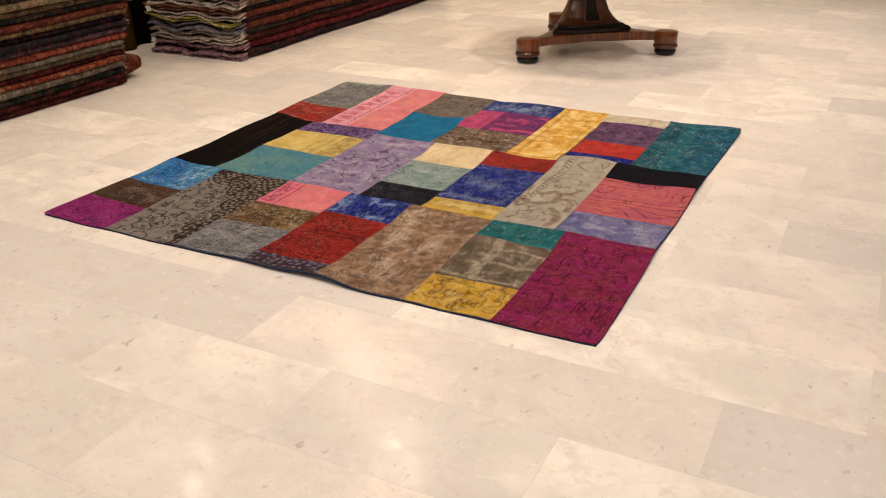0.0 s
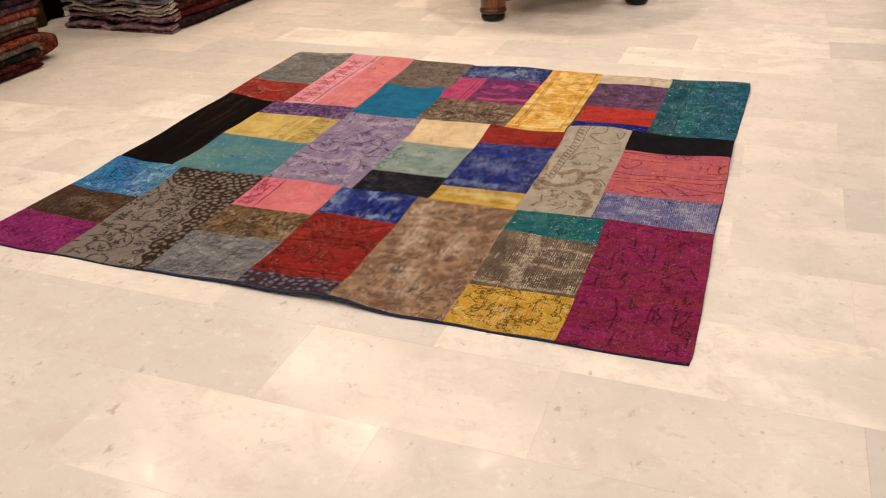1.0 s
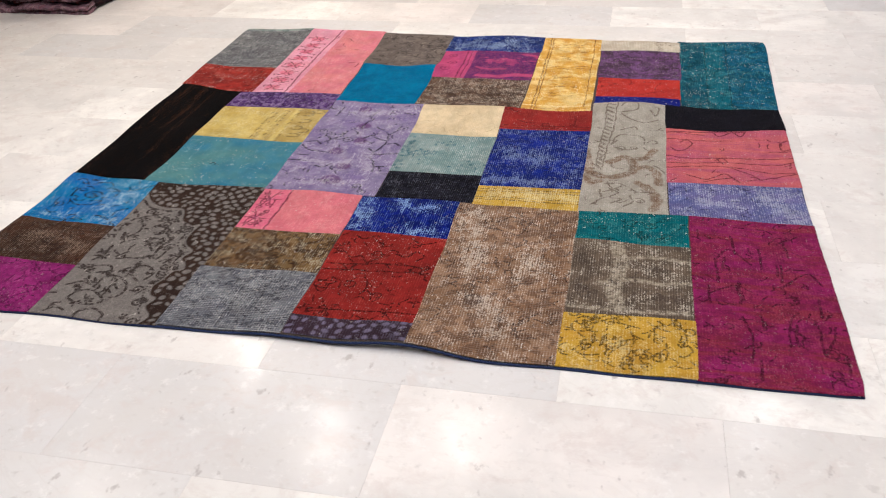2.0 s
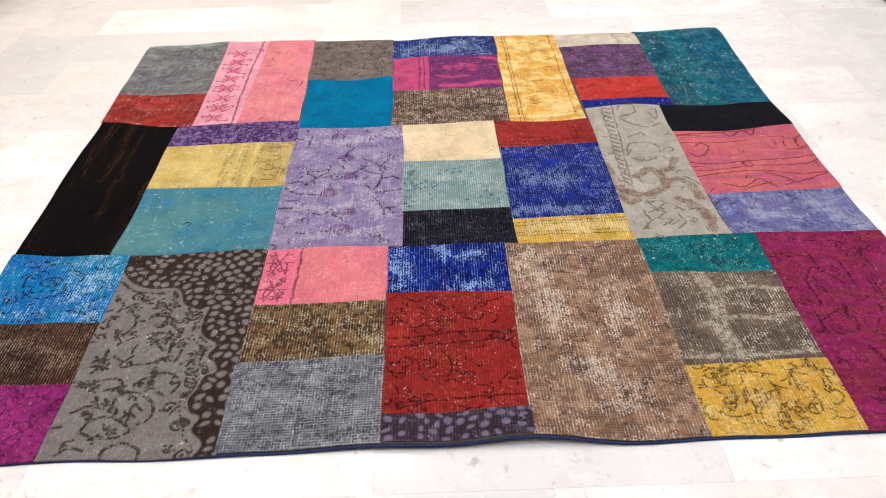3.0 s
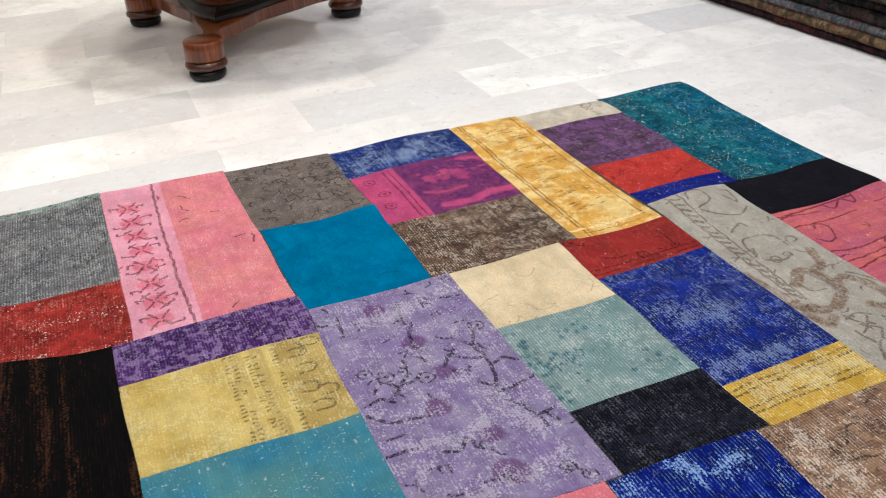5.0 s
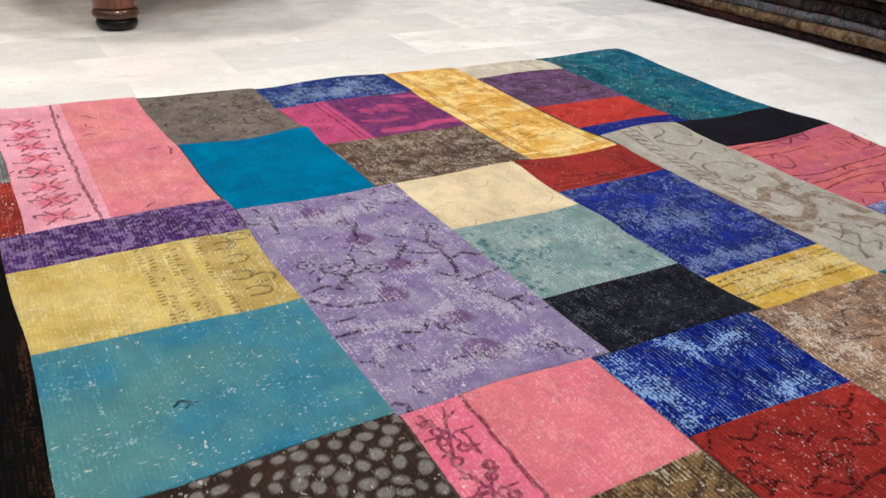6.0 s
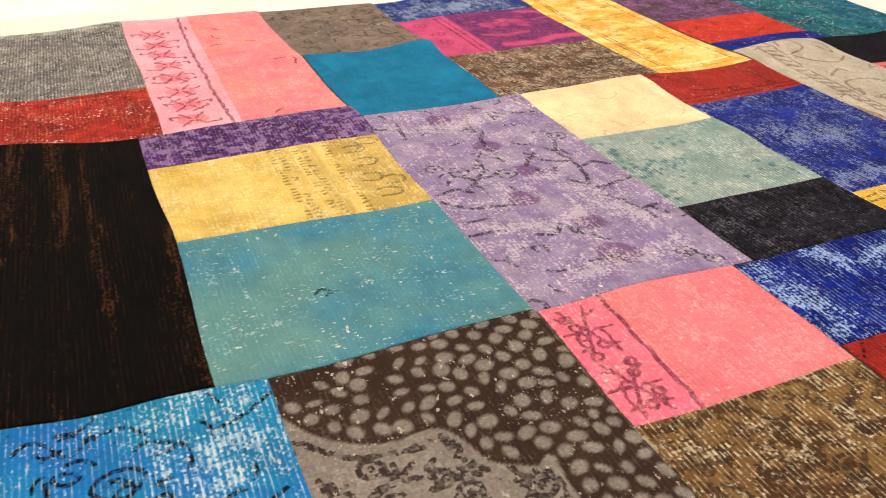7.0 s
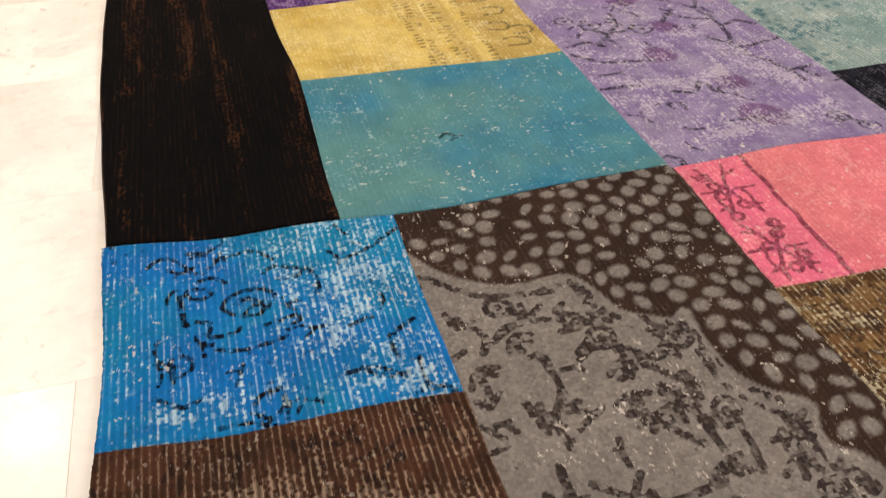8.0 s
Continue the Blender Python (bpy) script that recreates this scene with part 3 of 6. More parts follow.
class Loom:
    """The knots of one cut: how far each is ink, second tone, or worn."""

    def __init__(self, xs, ys, seed):
        self.xs, self.ys = xs, ys
        self.x, self.y = np.meshgrid(xs, ys)
        self.ink, self.tone, self.wear = (np.zeros_like(self.x) for _ in range(3))
        self.rng = np.random.RandomState(seed)
        x, y = self.flat_x, self.flat_y = self.x.copy(), self.y.copy()
        for _ in range(5):
            f, g, a, b = self.rng.uniform(40, 190, 2).tolist() + self.rng.uniform(0, 6, 2).tolist()
            self.x += 0.0005 * np.sin(f * y + 0.4 * g * x + a)
            self.y += 0.0005 * np.sin(g * x + 0.4 * f * y + b)

    def line(self, layer, pts, w, amount=1.0, soft=0.0017):
        p = np.asarray(pts, float)
        for a, b in zip(p, p[1:]):
            pad = w + soft + 0.006
            i0, i1 = np.searchsorted(self.xs, [min(a[0], b[0]) - pad, max(a[0], b[0]) + pad])
            j0, j1 = np.searchsorted(self.ys, [min(a[1], b[1]) - pad, max(a[1], b[1]) + pad])
            if i0 >= i1 or j0 >= j1:
                continue
            x, y = self.x[j0:j1, i0:i1] - a[0], self.y[j0:j1, i0:i1] - a[1]
            d = b - a
            t = np.clip((x * d[0] + y * d[1]) / (d @ d + 1e-12), 0, 1)
            far = np.hypot(x - t * d[0], y - t * d[1])
            part_of = layer[j0:j1, i0:i1]
            np.maximum(part_of, amount * np.clip((w + soft - far) / soft, 0, 1), out=part_of)

    def ring(self, layer, at, r, w=0.0018, amount=1.0):
        a = np.linspace(0, 2 * math.pi, 19)
        self.line(layer, np.stack([at[0] + r * np.cos(a), at[1] + r * np.sin(a)], -1), w, amount)

    def spot(self, layer, at, r, amount=1.0, squeeze=1.0, turn=0.0, soft=0.003):
        i0, i1 = np.searchsorted(self.xs, [at[0] - 2 * r - 0.006, at[0] + 2 * r + 0.006])
        j0, j1 = np.searchsorted(self.ys, [at[1] - 2 * r - 0.006, at[1] + 2 * r + 0.006])
        if i0 >= i1 or j0 >= j1:
            return
        x, y = self.x[j0:j1, i0:i1] - at[0], self.y[j0:j1, i0:i1] - at[1]
        c, s = math.cos(turn), math.sin(turn)
        far = np.hypot(c * x + s * y, (c * y - s * x) * squeeze)
        part_of = layer[j0:j1, i0:i1]
        np.maximum(part_of, amount * np.clip((r - far) / soft + 0.5, 0, 1), out=part_of)

    def drawn(self, strokes):
        for kind, w, pts in strokes:
            if kind in "sl":
                self.line(self.ink, curve(pts), max(w * 0.62, 0.0011))
            elif kind == "r":
                self.ring(self.ink, pts[0], w * 0.9, 0.0014, 0.7)
                self.spot(self.ink, pts[0], w * 0.3)
            elif kind == "t":
                self.line(self.tone, curve(pts), w, soft=0.005)
            elif kind == "b":
                for p in pts:
                    self.spot(self.tone, p, w, 0.9, soft=0.006)
            elif kind == "w":
                self.line(self.wear, curve(pts), w * 0.3, soft=w * 1.4)

    def vines(self, n, w=0.0014, reach=0.12, curl=26.0, square=False, flowers=0.5, amount=1.0):
        """Scrolling stems with curls, leaves and small flowers; square: stepped stems."""
        r = self.rng
        for _ in range(n):
            at = np.array([r.uniform(self.xs[0], self.xs[-1]), r.uniform(self.ys[0], self.ys[-1])])
            a, bend, pts = r.uniform(0, 2 * math.pi), r.uniform(-curl, curl), []
            for k in range(int(reach / 0.006)):
                pts.append(at.copy())
                head = round(a / (math.pi / 4)) * math.pi / 4 if square else a
                at = at + 0.006 * np.array([math.cos(head), math.sin(head)])
                a += 0.006 * bend
                bend += r.uniform(-9, 9)
                if r.rand() < 0.10:
                    side = a + r.choice([-1, 1]) * 1.1
                    tip = at + 0.013 * np.array([math.cos(side), math.sin(side)])
                    self.line(self.ink, [at, tip], w, amount)
                    if r.rand() < 0.5:
                        self.spot(self.ink, tip, 0.0045, amount, 1.8, side)
            self.line(self.ink, pts, w, amount)
            if r.rand() < flowers:
                self.ring(self.ink, at, r.uniform(0.007, 0.014), w, amount)
                self.spot(self.ink, at, 0.003, amount)

    def waves(self, n, w=0.0013):
        r = self.rng
        for _ in range(n):
            y, a = r.uniform(self.ys[0], self.ys[-1]), r.uniform(0, 6)
            x0 = r.uniform(self.xs[0] - 0.1, self.xs[-1] - 0.05)
            x = np.arange(x0, x0 + r.uniform(0.08, 0.3), 0.008)
            self.line(self.ink, np.stack([x, y + 0.006 * np.sin(22 * x + a)], -1), w)

    def ladder(self, cx, y0, y1, step, half):
        """A column of knotted stars joined by lozenges, with combed hooks down both sides."""
        r = self.rng
        for k in range(int((y1 - y0) / step)):
            c = y0 + (k + 0.5) * step
            h = step * 0.5
            self.spot(self.tone, (cx, c), half * 0.6, 0.9, 1.2)
            for s in (-1, 1):
                self.line(self.ink, [(cx - s * half * 0.45, c - h * 0.72), (cx - s * half * 0.1, c - h * 0.1)], 0.0019)
                self.line(self.ink, [(cx + s * half * 0.1, c + h * 0.15), (cx + s * half * 0.45, c + h * 0.75)], 0.0019)
                if r.rand() < 0.7:
                    self.line(self.ink, [(cx + s * half * 0.15, c - s * h * 0.9), (cx + s * half * 0.55, c - s * h * 0.55)], 0.0016)
                for t in (-0.55, 0.35):
                    if r.rand() < 0.25:
                        continue
                    y, reach = c + t * h + r.uniform(-0.006, 0.006), half * r.uniform(0.80, 1.05)
                    self.line(self.ink, [(cx + s * half * 0.55, y), (cx + s * reach, y + 0.002), (cx + s * reach * 0.98, y + r.choice([-1, 1]) * r.uniform(0.006, 0.013))], 0.0016)
                    self.spot(self.ink, (cx + s * half * 0.5, y + r.uniform(-0.008, 0.008)), 0.0044, 0.9, 1.6, r.uniform(0, 3))
            for _ in range(5):
                self.spot(self.ink, (cx + r.normal(0, half * 0.3), c + r.normal(0, h * 0.4)), r.uniform(0.002, 0.0036), 0.9, 1.5, r.uniform(0, 3))

    def stars(self, cx, y0, y1, step, half):
        for k in range(int((y1 - y0) / step)):
            c = y0 + (k + 0.5) * step + self.rng.uniform(-0.004, 0.004)
            h = step * 0.42
            for s in (-1, 1):
                self.line(self.ink, [(cx - s * half * 0.55, c - h), (cx + s * half * 0.55, c + h)], 0.0010)
                for t in (-0.55, 0.0, 0.55):
                    self.line(self.ink, [(cx + s * half * 0.25, c + t * h), (cx + s * half * (1.0 if t == 0 else 0.8), c + t * h * 1.3)], 0.0010)
                self.line(self.ink, [(cx + s * half * 0.5, c - h * 0.9), (cx + s * half * 0.62, c - h * 0.35), (cx + s * half * 0.45, c)], 0.0009)
            self.spot(self.tone, (cx, c), half * 0.35, 0.6)

    def spots(self, n, size, inside=None):
        """Leaf-shaped spots, kept apart from one another."""
        r, kept = self.rng, []
        for _ in range(n * 12):
            p = (r.uniform(self.xs[0], self.xs[-1]), r.uniform(self.ys[0], self.ys[-1]))
            if (inside is None or inside(p)) and all(math.hypot(p[0] - q[0], p[1] - q[1]) > size * 2.25 for q in kept):
                kept.append(p)
                lean = 0.5 + 1.1 * math.sin(p[0] * 21) if r.rand() < 0.8 else r.uniform(0, 3)
                self.spot(self.tone, p, size * r.uniform(0.85, 1.15), 1.0, r.choice([1.0, 1.25, 1.6, 1.9]), lean)
            if len(kept) >= n:
                break


def inside_field(p):
    """Whether a place lies in the grey field of the floral cut."""
    pts = GREY_FIELD + [(0.60, -0.1), (0.0, -0.1), (0.0, 0.62)]
    hit = False
    for (ax, ay), (bx, by) in zip(pts, pts[1:] + pts[:1]):
        if (ay > p[1]) != (by > p[1]) and p[0] < ax + (p[1] - ay) * (bx - ax) / (by - ay):
            hit = not hit
    return hit


def weave(loom, name):
    """The ornament that belongs to one cut."""
    if name == "floral":
        pts = np.array(GREY_FIELD + [(0.60, -0.1), (0.0, -0.1), (0.0, 0.62)])
        field = np.zeros(loom.x.shape, bool)
        for a, b in zip(pts, np.roll(pts, -1, 0)):
            crosses = (a[1] > loom.y) != (b[1] > loom.y)
            field ^= crosses & (loom.x < a[0] + (loom.y - a[1]) * (b[0] - a[0]) / (b[1] - a[1] + 1e-12))
        edge = curve(GREY_FIELD)
        kept = []
        for row in range(14):
            off = 0.020 + 0.0215 * row
            step = np.gradient(edge, axis=0)
            side = np.stack([-step[:, 1], step[:, 0]], -1) / (np.hypot(step[:, 0], step[:, 1])[:, None] + 1e-9)
            if np.mean((side * (edge - np.array([0.30, 0.0]))).sum(1)) < 0:
                side = -side
            way = edge + off * side
            run = np.r_[0, np.cumsum(np.hypot(*np.diff(way, axis=0).T))]
            for at in np.arange(0.5 * (row % 2) * 0.024, run[-1], 0.024):
                p = np.array([np.interp(at, run, way[:, 0]), np.interp(at, run, way[:, 1])]) + loom.rng.uniform(-0.0025, 0.0025, 2)
                k = min(len(side) - 1, int(np.searchsorted(run, at)))
                if inside_field(p) or any(math.hypot(p[0] - q[0], p[1] - q[1]) < 0.0185 for q in kept):
                    continue
                kept.append(p)
                lean = math.atan2(side[k, 1], side[k, 0]) + (0.8 if row % 3 == 0 else -0.6 if row % 3 == 1 else 1.57)
                loom.spot(loom.tone, p, 0.0088 * loom.rng.uniform(0.85, 1.15), 0.95, loom.rng.choice([1.15, 1.4, 1.7]), lean)
        loom.tone[field] = 1.0
        loom.line(loom.tone, edge, 0.0035)
        loom.drawn(ORNAMENT["floral"])
        for k in range(0, len(edge) - 3, 3):  # a beaded outline inside the border
            loom.line(loom.ink, edge[k:k + 2] - np.array([0.010, 0.010]), 0.0013)
        for k in range(6, len(edge) - 4, 17):  # rosettes along the border
            loom.ring(loom.ink, edge[k] - np.array([0.026, 0.022]), 0.011, 0.0020)
            loom.spot(loom.ink, edge[k] - np.array([0.026, 0.022]), 0.004)
        for k in range(60):  # sprays of pointed leaves
            c = np.array([loom.rng.uniform(0.315, 0.60), loom.rng.uniform(0.01, 0.46)])
            a0 = loom.rng.uniform(0, 6.28)
            for j in range(loom.rng.randint(3, 6)):
                a = a0 + j * 0.75 + loom.rng.uniform(-0.2, 0.2)
                d = np.array([math.cos(a), math.sin(a)])
                loom.line(loom.ink, [c + 0.004 * d, c + loom.rng.uniform(0.010, 0.020) * d], 0.0024)
                if loom.rng.rand() < 0.35:
                    loom.spot(loom.ink, c + 0.016 * d, 0.006, 1.0, 2.2, a)
        loom.vines(26, 0.0018, 0.028, 120, True, 0.1)
        loom.ink[~field] = 0.0
        return
    loom.drawn(ORNAMENT.get(name, []))
    if name == "magenta_violet":
        rose = np.zeros_like(loom.x)
        for _ in range(34):  # petals
            at = (loom.rng.normal(1.105, 0.038), loom.rng.normal(1.685, 0.020))
            loom.spot(rose, at, loom.rng.uniform(0.007, 0.015), loom.rng.uniform(0.7, 1.0), loom.rng.choice([1.3, 1.8, 2.4]), loom.rng.uniform(-0.5, 0.5), 0.004)
        for _ in range(9):  # sepals cut into the flower
            at = (loom.rng.normal(1.10, 0.03), loom.rng.normal(1.685, 0.015))
            loom.line(rose, [at, (at[0] + 0.02, at[1] + 0.004)], 0.001)
        loom.line(rose, curve([(1.04, 1.535), (1.10, 1.528), (1.16, 1.55), (1.23, 1.545)]), 0.010, soft=0.008)
        loom.line(rose, curve([(1.02, 1.62), (1.06, 1.60), (1.12, 1.605)]), 0.004, 0.7, soft=0.006)
        loom.line(rose, curve([(1.17, 1.765), (1.21, 1.75), (1.23, 1.72)]), 0.006, 0.8, soft=0.006)
        loom.tone = np.where(loom.x > 0.995, np.clip(1.0 - rose, 0, 1), 0.0)
    if name == "sage":  # a dyed figure, half worn off
        for cx, cy, sx, sy, n in ((0.955, 0.890, 0.022, 0.022, 46), (1.005, 0.895, 0.020, 0.012, 22), (0.930, 0.845, 0.008, 0.025, 16), (0.935, 0.955, 0.006, 0.03, 12), (1.145, 0.820, 0.02, 0.02, 14), (1.06, 0.96, 0.04, 0.02, 9)):
            for _ in range(n):
                loom.spot(loom.tone, (loom.rng.normal(cx, sx), loom.rng.normal(cy, sy)), loom.rng.uniform(0.003, 0.0075), loom.rng.uniform(0.5, 1.0), loom.rng.choice([1.0, 1.6, 2.4]), 1.57 + loom.rng.uniform(-0.3, 0.3))
    plan = {
        "grey": lambda: loom.vines(110, 0.0012, 0.03, 90, True, 0.1, 0.75), "brick_red": lambda: loom.vines(24, 0.0012, 0.05, 70, False, 0.2, 0.7),
        "pink": lambda: (loom.ladder(0.350, 1.31, 1.975, 0.074, 0.044), loom.line(loom.ink, curve([(0.411, 1.30), (0.406, 1.48), (0.407, 1.65), (0.414, 1.82), (0.421, 1.98)]), 0.0020)),
        "taupe_grey": lambda: (loom.vines(75, 0.0013, 0.045, 110, True, 0.05, 0.85)), "royal_blue": lambda: loom.vines(5, 0.0014, 0.07), "cocoa": lambda: loom.vines(70, 0.0015, 0.045, 90, False, 0.3, 0.8),
        "gold": lambda: (loom.line(loom.ink, [(1.256, 1.23), (1.254, 1.96)], 0.0013), loom.line(loom.ink, [(1.266, 1.23), (1.263, 1.96)], 0.0010), loom.line(loom.ink, [(1.418, 1.27), (1.416, 1.96)], 0.0009),
                         loom.line(loom.wear, [(1.23, 1.272), (1.44, 1.280)], 0.003, 1.6), loom.line(loom.ink, [(1.26, 1.252), (1.43, 1.256)], 0.0012, 0.6),
                         [loom.line(loom.ink, [(x, y), (x + loom.rng.uniform(0.01, 0.028), y + 0.002)], 0.0014, 0.7) for c in (1.87, 1.80, 1.73, 1.63, 1.54, 1.46, 1.38) for _ in range(9)
                          for x, y in [(loom.rng.uniform(1.285, 1.385), c + loom.rng.uniform(-0.018, 0.018))]]),
        "ivory_strip": lambda: loom.vines(6, 0.0013, 0.08, 30, True, 0.2, 0.8), "plum_violet": lambda: loom.vines(60, 0.0018, 0.04, 90, True, 0.3, 0.8), "scarlet": lambda: loom.vines(7, 0.0016, 0.08, 30, False, 0.3, 0.7),
        "sea_teal": lambda: (loom.vines(50, 0.0013, 0.04, 80, True, 0.2, 0.6), loom.line(loom.ink, [(1.80, 1.3), (1.80, 1.97)], 0.002, 0.7), loom.line(loom.ink, [(1.87, 1.3), (1.87, 1.97)], 0.002, 0.7)),
        "violet_strip": lambda: loom.vines(40, 0.0018, 0.03, 90, True, 0.2, 0.85),
        "straw_yellow": lambda: ([loom.line(loom.ink, [(x + loom.rng.uniform(-0.002, 0.002), y), (x + 0.006, y + loom.rng.uniform(-0.003, 0.003))], 0.0015, loom.rng.uniform(0.5, 1.0)) for x in (0.436, 0.449, 0.474, 0.486, 0.520) for y in np.arange(0.92, 1.18, 0.0105) if loom.rng.rand() < 0.8],
                                 [loom.line(loom.ink, curve([(0.548 + a, y - 0.012), (0.572 + a, y - 0.014), (0.580 + a, y), (0.566 + a, y + 0.012), (0.548 + a, y + 0.010)]), 0.0016, 0.9) for a, y in ((0.0, 1.125), (0.006, 1.072), (-0.004, 1.02), (0.004, 0.965), (0.026, 1.15), (0.024, 1.00))],
                                 [loom.line(loom.ink, [(0.28, y), (0.28 + loom.rng.uniform(0.01, 0.04), y)], 0.0009, 0.5) for y in (1.16, 1.15, 1.14, 1.13)]),
        "lavender": lambda: loom.vines(12, 0.0019, 0.04, 50, True, 0.1, 1.0), "cream": lambda: loom.vines(9, 0.0012, 0.07, 50, False, 0.2, 0.6), "oxblood": lambda: (loom.vines(6, 0.0013, 0.07, 40), loom.line(loom.ink, [(1.17, 1.118), (1.44, 1.116)], 0.0014, 0.8), loom.line(loom.ink, [(1.17, 1.102), (1.44, 1.10)], 0.0014, 0.8)),
        "ultramarine": lambda: loom.vines(30, 0.0013, 0.04, 80, True, 0.2, 0.6),
        "mustard_strip": lambda: [loom.line(loom.ink, [(1.17, y), (1.24, y + 0.003), (1.31, y - 0.002), (1.45, y + 0.001)], 0.0014) for y in (0.697, 0.684, 0.650, 0.636)],
        "stone_grey": lambda: loom.vines(9, 0.0015, 0.07, 110, False, 0.1, 0.9), "salmon": lambda: loom.waves(5),
        "periwinkle": lambda: loom.vines(32, 0.0015, 0.035, 70, True, 0.1, 0.8), "sky_blue": lambda: loom.vines(4, 0.0014, 0.05, 50), "umber": lambda: loom.vines(22, 0.0018, 0.05, 60, False, 0.3, 0.8),
        "fuchsia": lambda: loom.vines(30, 0.0012, 0.06, 70, False, 0.3, 0.8),
        "rose_pink": lambda: (loom.stars(0.648, 0.41, 0.61, 0.100, 0.030), loom.line(loom.ink, [(0.692, 0.40), (0.693, 0.62)], 0.0018), [loom.ring(loom.ink, (0.63 + 0.04 * loom.rng.rand(), 0.43 + 0.017 * k), 0.006, 0.001) for k in range(10)]),
        "olive_brown": lambda: loom.vines(50, 0.0022, 0.03, 90, True, 0.3, 0.7), "steel_grey": lambda: (loom.vines(90, 0.0014, 0.03, 90, True, 0.2, 0.75), loom.line(loom.ink, [(0.742, 0.02), (0.748, 0.22)], 0.0026), loom.line(loom.ink, [(0.795, 0.02), (0.799, 0.22)], 0.0016)),
        "crimson": lambda: loom.vines(22, 0.0013, 0.035, 90, True, 0.4, 0.8), "plum_dark": lambda: loom.spots(34, 0.008), "tan": lambda: loom.vines(30, 0.0015, 0.03, 80, True, 0.2, 0.7),
        "emerald_teal": lambda: loom.vines(26, 0.0013, 0.04, 80, True, 0.3, 0.8), "mustard": lambda: loom.vines(40, 0.0012, 0.06, 70, False, 0.3, 1.0),
        "mulberry": lambda: (loom.vines(46, 0.0015, 0.03, 70, True, 0.1, 0.7), [loom.line(loom.ink, [(x, y), (x + loom.rng.uniform(-0.006, 0.006), y + loom.rng.uniform(0.03, 0.09))], 0.0022, 0.8) for _ in range(18) for x, y in [(loom.rng.uniform(1.73, 1.99), loom.rng.uniform(0.02, 0.5))]]), "charcoal": lambda: loom.vines(6, 0.0015, 0.06, 50, True, 0.2, 0.5),
    }.get(name)
    if plan:
        plan()
    twigs = {"lavender": 30, "tan": 70, "stone_grey": 26, "crimson": 40, "cocoa": 30, "mulberry": 40, "fuchsia": 16, "steel_grey": 40, "umber": 20, "sky_blue": 14, "plum_violet": 30, "salmon": 10, "brick_red": 16, "pink": 12, "mustard": 20, "driftwood": 16}.get(name, 0)
    loom.vines(twigs, 0.0011, 0.034, 80, False, 0.0, 0.9)


def patch_mesh(name, cut, x0, x1, y0, y1, mat, seed):
    """A cut of carpet, knot by knot, with rolled, slightly frayed edges."""
    gap, step = -0.0003, 0.0028
    x0, x1, y0, y1 = x0 + gap, x1 - gap, y0 + gap, y1 - gap
    xs = np.r_[x0, x0 + 0.0012, np.linspace(x0 + 0.0035, x1 - 0.0035, int((x1 - x0) / step)), x1 - 0.0012, x1]
    ys = np.r_[y0, y0 + 0.0012, np.linspace(y0 + 0.0035, y1 - 0.0035, int((y1 - y0) / step)), y1 - 0.0012, y1]
    loom = Loom(xs, ys, seed + 11)
    weave(loom, cut)
    ny, nx = loom.x.shape
    rim = np.minimum(np.minimum(np.arange(nx)[None, :], nx - 1 - np.arange(nx)[None, :]), np.minimum(np.arange(ny)[:, None], ny - 1 - np.arange(ny)[:, None]))
    drop = np.choose(np.minimum(rim, 2), (0.0014, 0.0002, 0.0))
    fray = loom.rng.uniform(-1, 1, (2, ny, nx)) * np.choose(np.minimum(rim, 2), (0.0007, 0.0004, 0.0))
    seam = np.choose(np.minimum(rim, 2), (1.0, 0.6, 0.0)) * np.clip(np.sin(loom.flat_x * 61 + seed) + np.sin(loom.flat_y * 53 + 2 * seed) + loom.rng.uniform(-1, 1, (ny, nx)), 0, 1)
    loom.wear = np.maximum(loom.wear, 1.6 * seam)
    verts = rug_place(loom.flat_x + fray[0], loom.flat_y + fray[1], drop).reshape(-1, 3)
    a = (np.arange(ny - 1)[:, None] * nx + np.arange(nx - 1)[None, :]).ravel()
    me = mesh_of(name, verts.tolist(), np.stack([a, a + 1, a + 1 + nx, a + nx], -1).tolist(), mat)
    for key, layer in (("ink", loom.ink), ("tone", loom.tone), ("wear", loom.wear)):
        me.attributes.new(key, "FLOAT", "POINT").data.foreach_set("value", layer.ravel().astype(np.float32))
    return me


